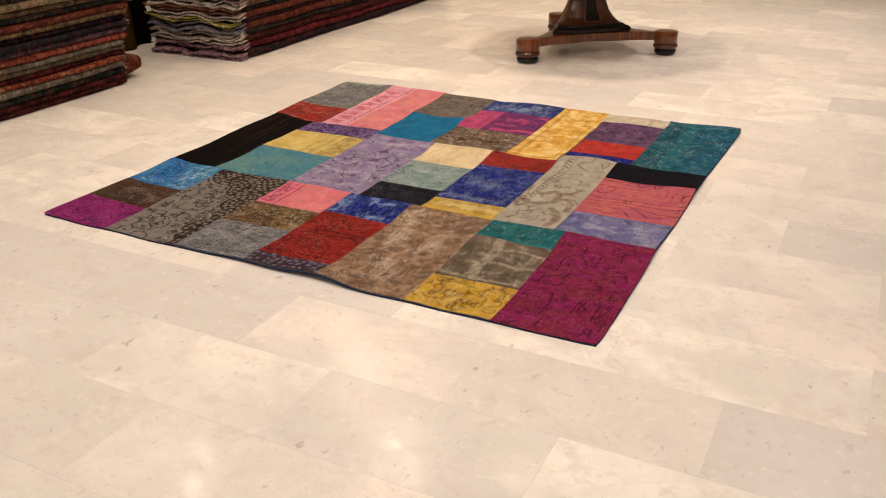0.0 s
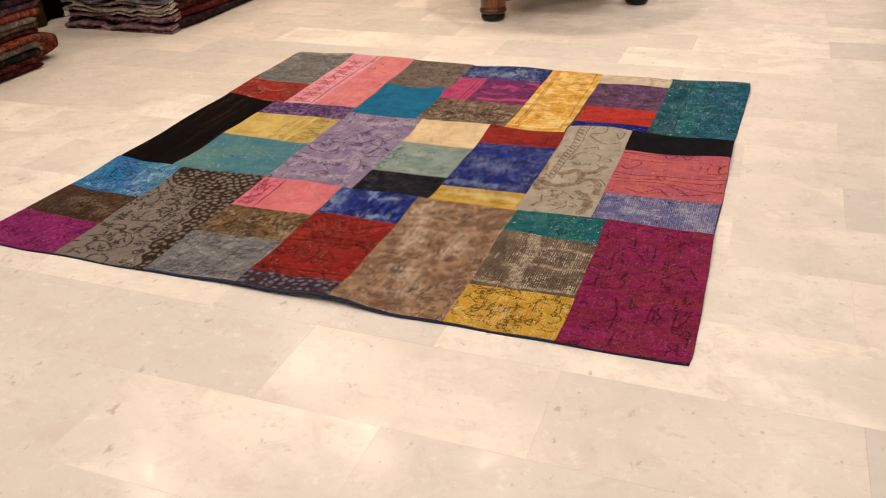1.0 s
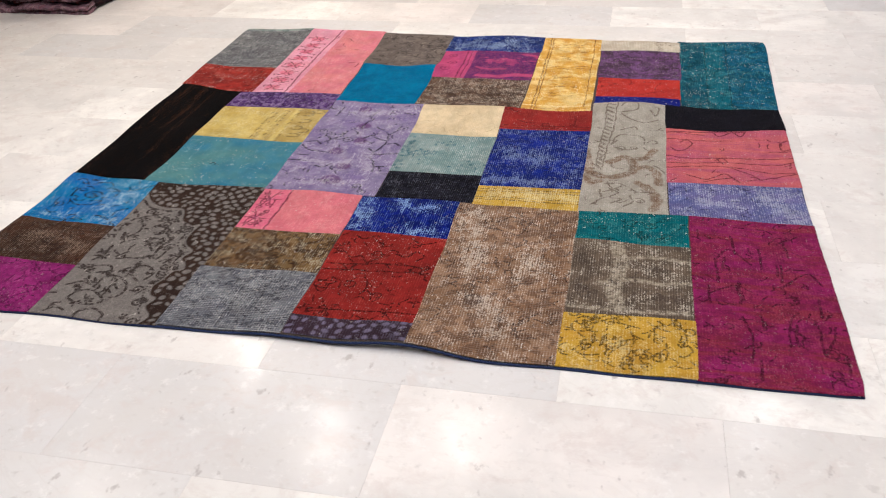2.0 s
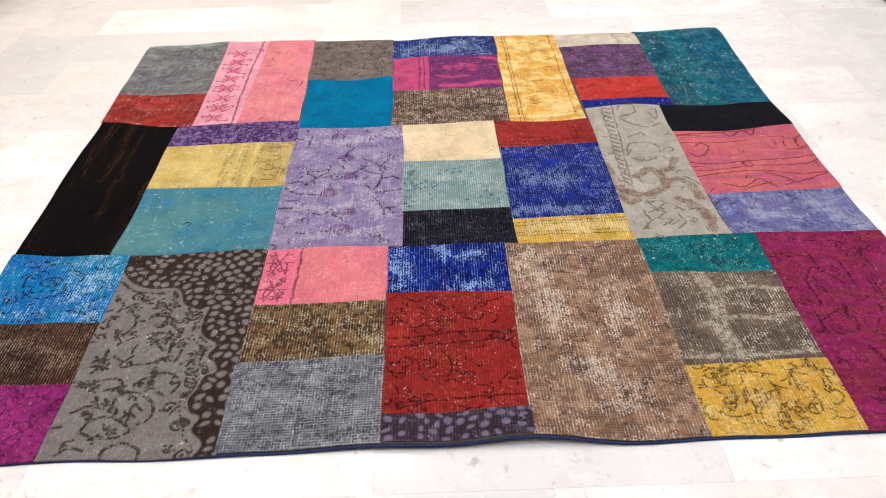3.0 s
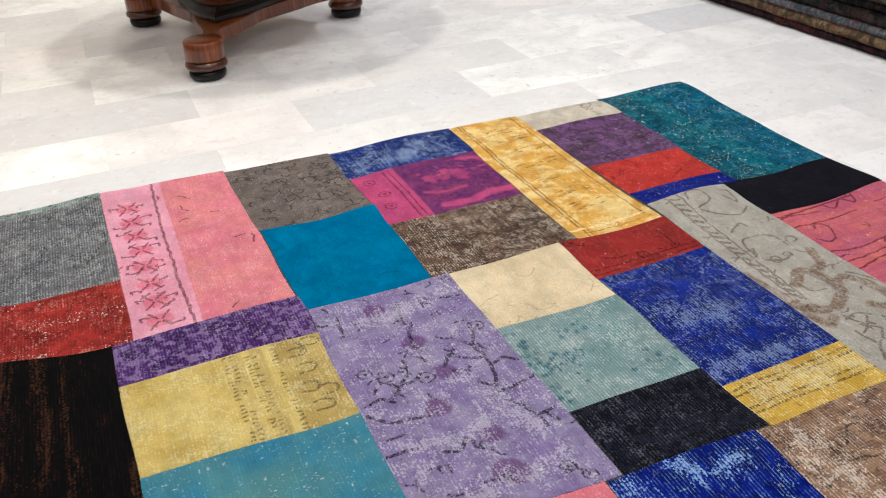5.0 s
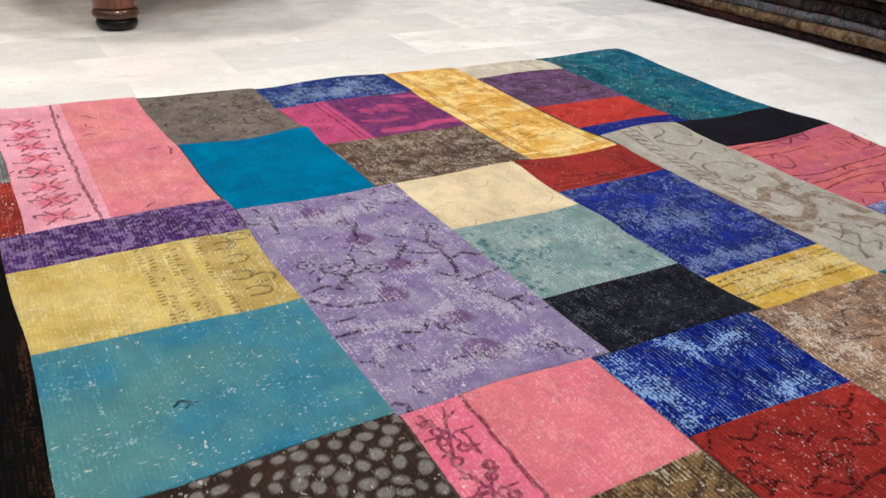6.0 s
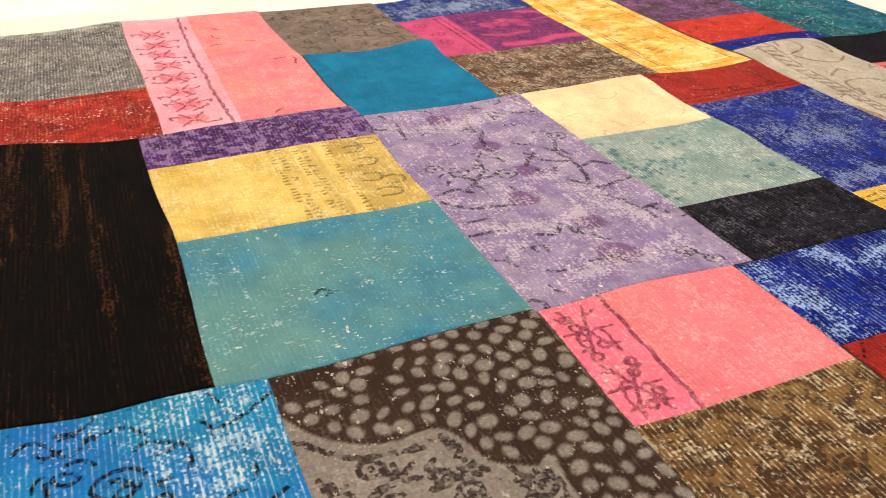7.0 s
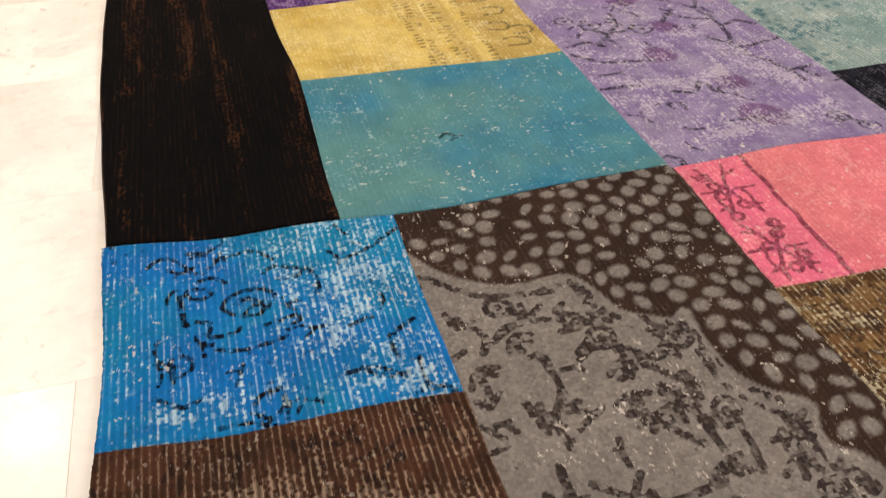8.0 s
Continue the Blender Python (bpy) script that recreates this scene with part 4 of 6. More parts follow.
def carpet(name, base, alt, worn, line=None, tone=None, *, wear=0.5, ink=0.9, blot=9.0, ribs=0.5, specks=0.3, seed=0, boxes=(), worn_lo=0.52, streak=False, flat=0.0, broken=0.0, threads=-1.0, stray_ink=0.6, weft=0, tear=1.0, mottle=0.0, figure=None, knots=50.0, edge=0.018, wisp=None, bars=0.0):
    """Overdyed, shorn carpet: pile in two tones, worn ribs of bare warp, a faded woven ornament.
    boxes: (x0, x1, y0, y1, color) areas of another ground."""
    m = Nodes("carpet_" + name)
    v0 = m.coords()
    v = m.mapped(v0, at=(seed * 3.17, seed * 1.71, seed * 0.53))
    knot = m.node("ShaderNodeVectorMath")
    knot.operation = "SNAP"
    m.put(v, knot.inputs[0])
    knot.inputs[1].default_value = (0.0030, 0.0032, 1.0)
    kv = knot.outputs[0]
    x, y, _ = m.axes(v0)

    def layer(key):
        n = m.node("ShaderNodeAttribute")
        n.attribute_name = key
        return n.outputs["Fac"]

    low = m.noise(v, blot, 4, 0.6, 0.3)
    color = m.mix(m.span(low, 0.34, 0.68), base, alt)
    for bx0, bx1, by0, by1, tint in boxes:
        wob = m.math("MULTIPLY", m.math("SUBTRACT", m.noise(v, 70, 2), 0.5), 0.006)
        xx, yy = m.math("ADD", x, wob), m.math("ADD", y, wob)
        inside = m.math("MULTIPLY", m.math("MULTIPLY", m.span(xx, bx0 * K - 0.002, bx0 * K + 0.002), m.span(xx, bx1 * K - 0.002, bx1 * K + 0.002, 1, 0)),
                        m.math("MULTIPLY", m.span(yy, by0 * K - 0.002, by0 * K + 0.002), m.span(yy, by1 * K - 0.002, by1 * K + 0.002, 1, 0)))
        color = m.mix(inside, color, m.mix(m.span(low, 0.3, 0.7, 0.0, 0.4), tint, base))
    if wisp:  # pile of another shade drawn out along the weft
        drawn_out = m.noise(m.mapped(v, (0.16, 1.3, 1), (1, 6, 2)), 26, 5, 0.7, 0.4)
        color = m.mix(m.span(drawn_out, 0.46, 0.60, 0.0, 0.8), color, wisp)
    if mottle:  # remains of a knotted figure
        field = m.math("ADD", m.math("MULTIPLY", m.noise(kv, knots, 3, 0.62, 0.5), 0.8), m.math("MULTIPLY", m.noise(v, knots * 0.22, 2), 0.2))
        color = m.mix(m.span(field, 0.512 - edge, 0.512 + edge, 0.0, mottle), color, figure or worn)
    white = m.node("ShaderNodeTexWhiteNoise")
    white.noise_dimensions = "2D"
    m.put(kv, white.inputs["Vector"])
    each = white.outputs["Value"]
    if tone:
        color = m.mix(m.math("MULTIPLY", m.math("MULTIPLY", layer("tone"), m.span(m.noise(kv, 70, 4, 0.7), 0.40, 0.58, 1.0 - broken, 1.0)), m.span(each, 0.0, 1.0, 0.80, 1.0)), color, tone)
    if line:
        torn = m.noise(kv, 95, 3, 0.7)
        drawn = m.math("MULTIPLY", m.span(layer("ink"), 0.22, 0.62), m.span(torn, 0.40, 0.50, 1.0 - 0.86 * tear, 1.0))
        stray = m.math("MULTIPLY", m.span(torn, 0.60, 0.66), m.span(m.noise(v, 16, 3), 0.44, 0.58, 0.0, stray_ink))
        color = m.mix(m.math("MULTIPLY", m.math("MAXIMUM", drawn, stray), m.span(each, 0.0, 0.5, 0.6 * ink, ink)), color, line)
    wob = m.noise(v, 40, 2)
    turn = m.math("ADD", m.math("MULTIPLY", x, 1 / 0.0060), m.math("MULTIPLY", wob, 0.22))
    rib = m.math("SINE", m.math("MULTIPLY", turn, 2 * math.pi))
    area = m.noise(m.mapped(v, (1.6, 0.22, 1) if streak else (0.8, 1, 1), (2, 4, 8)), 24, 6, 0.72, 0.6)
    drag = m.noise(m.mapped(v, (1, 0.07, 1), (5, 5, 5)), 210, 3, 0.65)
    worn_at = m.math("ADD", m.math("ADD", m.math("MULTIPLY", area, 0.52), m.math("MULTIPLY", each, 0.13)), m.math("ADD", m.math("MULTIPLY", drag, 0.32), m.math("ADD", m.math("MULTIPLY", rib, 0.020 * ribs), m.math("MULTIPLY", layer("wear"), 0.085))))
    mask = m.span(worn_at, worn_lo - 0.020, worn_lo + 0.060)
    mask = m.math("MULTIPLY", mask, m.span(rib, -0.6, 0.5, 1.0 - 0.5 * ribs, 1.0))
    color = m.mix(m.math("MULTIPLY", mask, wear, clamp=True), color, worn)
    # single bare warp threads, each with breaks of its own along its length
    one = m.node("ShaderNodeCombineXYZ")
    m.put(m.math("FLOOR", m.math("ADD", turn, 0.25)), one.inputs[0])
    m.put(m.math("MULTIPLY", y, 26.0), one.inputs[1])
    bare = m.noise(m.mapped(one.outputs[0], (3.7, 1, 1), (seed, seed * 2, 1)), 1.0, 3, 0.7)
    thread = m.math("MULTIPLY", m.span(rib, 0.45, 0.97), m.span(bare, 0.46 - 0.10 * ribs, 0.60))
    thread = m.math("MULTIPLY", thread, m.span(m.math("ADD", area, m.math("MULTIPLY", layer("wear"), 0.2)), 0.36, 0.60, 0.14 + 0.40 * ribs, 1.0))
    thread = m.math("MULTIPLY", thread, m.span(each, 0.18, 0.42, 0.25, 1.0))
    color = m.mix(m.math("MULTIPLY", thread, 0.95 * (threads if threads >= 0 else 0.85 * ribs), clamp=True), color, worn)
    if bars:  # pale weft showing between the rows of knots
        row = m.math("SINE", m.math("MULTIPLY", m.math("ADD", m.math("MULTIPLY", y, 1 / 0.0066), m.math("MULTIPLY", wob, 0.3)), 2 * math.pi))
        bar = m.math("MULTIPLY", m.span(row, 0.1, 0.8), m.span(m.noise(m.mapped(v, (0.5, 1.4, 1), (3, 1, 7)), 48, 4, 0.7), 0.40, 0.56))
        color = m.mix(m.math("MULTIPLY", bar, bars), color, lin(206, 204, 200))
    nick = m.noise(m.mapped(v, (0.4, 1, 1) if weft else (1, 0.5, 1), (7, 1, 5)), 300, 2, 0.5)
    where = m.span(m.noise(m.mapped(v, (0.5, 1.3, 1), (3, 3, 3)), 14, 3), 0.48, 0.60)
    color = m.mix(m.math("MULTIPLY", m.span(nick, 0.645, 0.69, 0.0, min(1.0, specks * 1.3)), where), color, lin(232, 224, 210))
    chip = m.noise(m.mapped(v, (1, 0.6, 1), (2, 9, 5)), 115, 3, 0.6)
    color = m.mix(m.math("MULTIPLY", m.span(chip, 0.66, 0.69, 0.0, min(1.0, specks * 1.4)), m.span(m.noise(m.mapped(v, at=(8, 2, 3)), 9, 2), 0.40, 0.58, 0.25, 1.0)), color, lin(232, 224, 210))
    grain = m.noise(v, 560, 2, 0.7)
    tufts = m.span(each, 0.0, 1.0, 0.95, 1.04)
    soft_shade = m.span(m.noise(m.mapped(v, (1, 0.6, 1), (1, 7, 2)), 26, 4, 0.65), 0.3, 0.7, 0.86, 1.10)
    # The rib term paints shade into the colour of the grooves between ribs.
    shade = m.math("MULTIPLY", m.math("MULTIPLY", m.span(grain, 0.25, 0.75, 0.86, 1.09), m.math("MULTIPLY", tufts, soft_shade)), m.span(rib, -1, 1, 1.0 - 0.42 * max(0.0, ribs - 0.3), 1.04))
    gray = m.node("ShaderNodeCombineColor")
    for k in range(3):
        m.put(shade, gray.inputs[k])
    color = m.mix(1.0 - flat, color, gray.outputs[0], "MULTIPLY")
    height = m.math("ADD", m.math("MULTIPLY", grain, 0.6), m.math("ADD", m.math("MULTIPLY", rib, 0.20 * ribs), m.math("MULTIPLY", mask, -0.5)))
    m.bump(height, 0.5, 0.0022)
    return m.done(color, 0.95, 0.08)


BLACK = lin(20, 16, 20)
C = carpet
PATCHES = [
    # far row
    ("grey", (0.0, 0.294, 1.535, 1.985), "faded grey overdyed carpet cut", C("grey", lin(120, 120, 120), lin(102, 104, 108), lin(192, 192, 188), lin(50, 50, 58), mottle=0.4, figure=lin(74, 74, 82), knots=36.0, threads=0.75, wear=0.55, ribs=0.6, seed=1, worn_lo=0.51, boxes=[(-0.1, 0.3, 1.960, 2.1, lin(146, 168, 158))])),
    ("brick_red", (0.0, 0.296, 1.304, 1.535), "brick red worn carpet cut", C("brick_red", lin(168, 42, 30), lin(136, 32, 26), lin(214, 140, 116), lin(90, 22, 22), mottle=0.4, figure=lin(96, 24, 22), knots=44.0, worn_lo=0.55, wear=0.6, specks=0.8, seed=2, ribs=0.35)),
    ("pink", (0.295, 0.606, 1.303, 1.98), "pink carpet cut with a bordered edge", C("pink", lin(220, 120, 136), lin(222, 132, 130), lin(236, 180, 178), lin(104, 40, 58), lin(226, 104, 132), wear=0.35, ribs=0.2, specks=0.4, stray_ink=0.05, tear=0.35, seed=3, boxes=[(0.2, 0.412, 1.2, 2.1, lin(234, 164, 186))])),
    ("taupe_grey", (0.604, 0.878, 1.602, 1.968), "taupe grey carpet cut with faint zigzags", C("taupe_grey", lin(126, 114, 104), lin(110, 100, 92), lin(150, 140, 130), lin(58, 50, 50), mottle=0.4, figure=lin(84, 76, 74), knots=30.0, wear=0.3, ribs=0.45, tear=0.35, seed=4)),
    ("peacock", (0.6095, 0.882, 1.243, 1.602), "plain peacock blue carpet cut", C("peacock", lin(0, 120, 164), lin(0, 106, 152), lin(0, 134, 172), lin(10, 66, 90), mottle=0.6, figure=lin(0, 94, 140), knots=9.0, edge=0.07, wear=0.3, ink=0.5, ribs=0.15, specks=0.0, stray_ink=0.15, seed=5, blot=5, flat=0.3)),
    ("royal_blue", (0.876, 1.230, 1.79, 1.958), "abraded royal blue carpet cut", C("royal_blue", lin(18, 48, 132), lin(12, 36, 104), lin(150, 170, 204), lin(16, 24, 60), mottle=0.6, knots=34.0, figure=lin(10, 30, 92), wear=0.8, ribs=0.5, seed=6, worn_lo=0.525)),
    ("magenta_violet", (0.880, 1.224, 1.503, 1.79), "magenta and violet figured carpet cut", C("magenta_violet", lin(196, 72, 120), lin(168, 60, 116), lin(196, 90, 130), lin(100, 30, 66), lin(70, 36, 98), wear=0.3, ribs=0.3, specks=0.1, seed=7, broken=0.25)),
    ("cocoa", (0.883, 1.222, 1.24, 1.503), "cocoa brown carpet cut with worn vines", C("cocoa", lin(112, 86, 66), lin(92, 70, 54), lin(206, 192, 172), lin(62, 46, 38), mottle=0.75, figure=lin(66, 48, 38), knots=30.0, threads=0.5, wear=0.65, ribs=0.5, seed=8, worn_lo=0.505)),
    ("gold", (1.226, 1.440, 1.234, 1.956), "golden yellow bordered carpet cut", C("gold", lin(222, 168, 38), lin(208, 152, 40), lin(250, 230, 170), lin(120, 82, 28), mottle=0.7, knots=13.0, threads=0.3, figure=lin(250, 222, 140), edge=0.07, wear=0.8, ribs=0.3, tear=0.8, stray_ink=0.6, seed=9, blot=30, worn_lo=0.55)),
    ("ivory_strip", (1.440, 1.726, 1.832, 1.952), "ivory carpet strip", C("ivory_strip", lin(214, 202, 178), lin(198, 184, 160), lin(228, 220, 204), lin(140, 122, 100), wear=0.4, stray_ink=0.15, seed=10)),
    ("plum_violet", (1.443, 1.724, 1.555, 1.832), "plum violet figured carpet cut", C("plum_violet", lin(116, 76, 128), lin(92, 62, 98), lin(150, 116, 150), lin(62, 44, 52), mottle=0.7, figure=lin(70, 54, 66), knots=30.0, wear=0.4, ribs=0.4, seed=11, blot=12)),
    ("scarlet", (1.448, 1.716, 1.377, 1.555), "scarlet carpet cut", C("scarlet", lin(190, 44, 32), lin(166, 38, 30), lin(214, 92, 70), lin(112, 28, 26), wear=0.3, ribs=0.25, specks=0.25, stray_ink=0.35, seed=12)),
    ("cobalt_strip", (1.448, 1.712, 1.303, 1.377), "cobalt blue carpet strip", C("cobalt_strip", lin(14, 28, 136), lin(8, 18, 104), lin(70, 96, 176), wear=0.3, ribs=0.2, specks=0.4, seed=13)),
    ("sea_teal", (1.716, 2.004, 1.313, 1.970), "dark sea teal carpet cut", C("sea_teal", lin(8, 92, 114), lin(6, 70, 92), lin(96, 170, 172), lin(8, 44, 54), mottle=0.6, figure=lin(4, 58, 72), knots=30.0, wear=0.55, ribs=0.5, specks=0.9, seed=14, worn_lo=0.53, boxes=[(1.80, 1.87, 1.2, 2.1, lin(10, 104, 122)), (1.87, 2.1, 1.2, 2.1, lin(6, 92, 128))])),
    # middle row
    ("black_brown", (0.006, 0.257, 0.619, 1.304), "black brown carpet cut with rusty streaks", C("black_brown", lin(4, 3, 4), lin(2, 2, 3), lin(92, 56, 32), BLACK, wear=0.45, ribs=0.35, specks=0.0, threads=0.2, seed=15, worn_lo=0.592, streak=True)),
    ("violet_strip", (0.257, 0.610, 1.170, 1.303), "deep violet carpet strip", C("violet_strip", lin(82, 42, 114), lin(64, 30, 94), lin(156, 134, 174), lin(40, 18, 60), mottle=0.8, figure=lin(142, 118, 166), knots=58.0, edge=0.03, wear=0.7, ribs=0.6, seed=16, worn_lo=0.545)),
    ("straw_yellow", (0.257, 0.6125, 0.913, 1.170), "straw yellow carpet cut with olive bands", C("straw_yellow", lin(218, 194, 106), lin(198, 170, 72), lin(230, 216, 160), lin(92, 80, 48), wear=0.5, ribs=0.25, specks=0.2, stray_ink=0.25, tear=0.35, seed=17, ink=0.8, boxes=[(0.430, 0.456, 0.8, 1.3, lin(196, 170, 88)), (0.470, 0.494, 0.8, 1.3, lin(190, 164, 84)), (0.514, 0.612, 0.8, 1.3, lin(176, 148, 70))])),
    ("dusty_teal", (0.2565, 0.6125, 0.618, 0.913), "dusty teal carpet cut with white nicks", C("dusty_teal", lin(46, 122, 154), lin(90, 142, 144), lin(190, 212, 212), lin(16, 40, 48), worn_lo=0.61, wear=0.5, ribs=0.12, specks=0.45, stray_ink=0.15, weft=1, seed=18, blot=4, flat=0.2)),
    ("lavender", (0.612, 0.919, 0.611, 1.243), "faded lavender carpet cut with dark twigs", C("lavender", lin(152, 140, 172), lin(132, 114, 160), lin(206, 200, 212), lin(22, 15, 32), lin(102, 64, 118), mottle=0.3, figure=lin(112, 92, 146), knots=26.0, wear=0.55, ribs=0.2, specks=0.5, blot=14, seed=19, worn_lo=0.53)),
    ("cream", (0.917, 1.178, 1.028, 1.238), "plain cream carpet cut", C("cream", lin(234, 214, 170), lin(222, 200, 156), lin(232, 216, 182), lin(158, 132, 94), wear=0.35, ink=0.6, ribs=0.15, specks=0.1, stray_ink=0.15, seed=20)),
    ("sage", (0.918, 1.179, 0.77, 1.028), "pale sage carpet cut with teal stains", C("sage", lin(146, 164, 160), lin(122, 152, 150), lin(206, 212, 206), None, lin(40, 100, 116), threads=0.6, mottle=0.35, figure=lin(112, 146, 148), knots=34.0, wear=0.5, ribs=0.6, specks=0.1, seed=21, worn_lo=0.53, broken=0.0)),
    ("charcoal", (0.921, 1.180, 0.608, 0.77), "charcoal black carpet cut", C("charcoal", lin(15, 15, 27), lin(11, 11, 20), lin(136, 136, 148), BLACK, mottle=0.5, figure=lin(40, 40, 54), knots=50.0, wear=0.3, ribs=0.5, specks=0.05, worn_lo=0.54, threads=0.25, seed=22)),
    ("oxblood", (1.178, 1.446, 1.09, 1.236), "oxblood red carpet cut", C("oxblood", lin(156, 38, 32), lin(132, 32, 28), lin(186, 84, 66), lin(84, 20, 22), wear=0.3, ribs=0.35, specks=0.3, seed=23)),
    ("ultramarine", (1.180, 1.447, 0.716, 1.09), "ultramarine carpet cut with pale wear", C("ultramarine", lin(18, 42, 146), lin(12, 30, 114), lin(150, 170, 210), lin(16, 24, 72), mottle=0.6, figure=lin(10, 22, 92), knots=28.0, threads=0.55, wear=0.55, ribs=0.5, seed=24, worn_lo=0.54)),
    ("mustard_strip", (1.180, 1.447, 0.601, 0.716), "mustard yellow carpet strip", C("mustard_strip", lin(208, 168, 30), lin(184, 142, 28), lin(232, 216, 156), lin(84, 62, 22), threads=0.55, wear=0.7, ribs=0.5, specks=0.3, seed=25)),
    ("stone_grey", (1.447, 1.665, 0.606, 1.304), "stone grey carpet cut with brown arabesques", C("stone_grey", lin(178, 171, 156), lin(164, 158, 144), lin(198, 192, 180), lin(88, 68, 54), lin(120, 90, 64), wear=0.5, ink=0.75, ribs=0.3, specks=0.25, tear=0.35, seed=26, broken=0.5)),
    ("ink_black", (1.666, 2.004, 1.142, 1.315), "ink black carpet cut", C("ink_black", lin(20, 19, 28), lin(15, 14, 22), lin(44, 42, 50), wear=0.3, ribs=0.35, specks=0.03, seed=27)),
    ("salmon", (1.664, 2.002, 0.795, 1.142), "salmon pink carpet cut with wavy lines", C("salmon", lin(198, 94, 106), lin(208, 106, 102), lin(222, 130, 126), lin(92, 24, 40), wisp=lin(178, 82, 116), wear=0.3, ribs=0.25, specks=0.3, stray_ink=0.15, tear=0.35, seed=28, blot=7)),
    ("periwinkle", (1.668, 1.999, 0.61, 0.795), "periwinkle blue carpet cut", C("periwinkle", lin(96, 106, 164), lin(118, 112, 166), lin(186, 190, 212), lin(50, 52, 96), mottle=0.5, figure=lin(84, 88, 140), knots=26.0, wear=0.7, ribs=0.5, seed=29, worn_lo=0.52)),
    # near row
    ("sky_blue", (0.0, 0.309, 0.372, 0.617), "bright sky blue carpet cut worn to white ribs", C("sky_blue", lin(0, 132, 182), lin(0, 108, 188), lin(186, 216, 230), lin(8, 14, 30), wear=0.75, ink=1.0, ribs=0.55, specks=0.4, threads=0.45, blot=7, seed=30, worn_lo=0.59)),
    ("umber", (0.0, 0.311, 0.188, 0.372), "umber brown carpet cut worn to ribs", C("umber", lin(82, 52, 36), lin(60, 40, 30), lin(176, 152, 128), lin(40, 28, 26), mottle=0.4, figure=lin(44, 30, 24), knots=36.0, bars=0.0, wear=0.5, ribs=0.9, specks=0.2, threads=0.5, seed=31, worn_lo=0.57)),
    ("fuchsia", (0.0, 0.307, 0.0, 0.188), "fuchsia carpet cut", C("fuchsia", lin(152, 32, 118), lin(130, 26, 102), lin(180, 80, 146), lin(74, 16, 58), mottle=0.35, figure=lin(92, 18, 62), knots=44.0, wear=0.35, ribs=0.25, specks=0.15, seed=32)),
    ("floral", (0.308, 0.612, 0.0, 0.616), "grey floral carpet cut with spotted dark border", C("floral", lin(58, 42, 34), lin(48, 35, 29), lin(120, 104, 96), lin(44, 34, 32), lin(138, 132, 126), broken=0.15, wear=0.3, ink=0.95, ribs=0.25, specks=0.35, seed=33, worn_lo=0.57)),
    ("rose_pink", (0.615, 0.887, 0.41, 0.61), "rose pink carpet cut with a vine border", C("rose_pink", lin(222, 114, 128), lin(226, 122, 130), lin(244, 182, 178), lin(104, 36, 58), lin(210, 100, 150), wear=0.3, ribs=0.2, specks=0.4, stray_ink=0.05, tear=0.35, seed=34, boxes=[(0.5, 0.692, 0.3, 0.7, lin(228, 106, 138))])),
    ("olive_brown", (0.613, 0.888, 0.232, 0.41), "olive brown carpet cut with russet flecks", C("olive_brown", lin(126, 98, 54), lin(108, 78, 44), lin(206, 196, 164), lin(56, 40, 30), mottle=0.85, figure=lin(66, 42, 26), knots=38.0, wear=0.7, ribs=0.5, specks=0.5, threads=0.8, seed=35, blot=12, worn_lo=0.55)),
    ("steel_grey", (0.606, 0.890, 0.005, 0.232), "steel grey carpet cut with dark lines", C("steel_grey", lin(122, 124, 128), lin(102, 106, 116), lin(182, 184, 184), lin(52, 52, 62), bars=0.4, mottle=0.6, figure=lin(76, 78, 90), knots=30.0, threads=0.5, wear=0.55, ribs=0.5, specks=0.3, seed=36, worn_lo=0.52, blot=16)),
    ("cobalt", (0.889, 1.150, 0.432, 0.607), "vivid cobalt carpet cut with pale wear", C("cobalt", lin(4, 34, 146), lin(2, 20, 116), lin(150, 184, 232), lin(8, 14, 50), mottle=0.8, knots=30.0, figure=lin(0, 16, 96), edge=0.035, wear=0.92, ribs=0.5, threads=0.6, seed=37, worn_lo=0.578)),
    ("crimson", (0.891, 1.150, 0.078, 0.432), "crimson carpet cut with dark scribbles", C("crimson", lin(158, 34, 26), lin(134, 28, 22), lin(196, 90, 72), lin(30, 9, 11), mottle=0.25, figure=lin(96, 20, 18), knots=42.0, wear=0.35, ribs=0.4, specks=0.34, worn_lo=0.56, seed=38)),
    ("plum_dark", (0.892, 1.153, 0.008, 0.078), "dark plum carpet strip with pale spots", C("plum_dark", lin(66, 48, 60), lin(52, 38, 48), lin(116, 108, 130), None, lin(126, 116, 142), wear=0.4, ribs=0.5, seed=39)),
    ("tan", (1.150, 1.450, 0.004, 0.604), "large tan brown carpet cut with bare warp", C("tan", lin(162, 126, 94), lin(132, 98, 68), lin(232, 216, 196), lin(66, 44, 34), lin(78, 54, 44), bars=0.15, mottle=0.6, figure=lin(92, 62, 42), knots=34.0, wear=0.7, ink=0.95, ribs=0.5, specks=1.0, threads=0.6, seed=40, worn_lo=0.562)),
    ("emerald_teal", (1.450, 1.709, 0.452, 0.607), "emerald teal carpet cut", C("emerald_teal", lin(4, 118, 126), lin(6, 100, 112), lin(96, 170, 162), lin(10, 46, 50), mottle=0.4, figure=lin(4, 70, 82), knots=40.0, wear=0.35, ribs=0.45, specks=0.6, stray_ink=0.35, seed=41)),
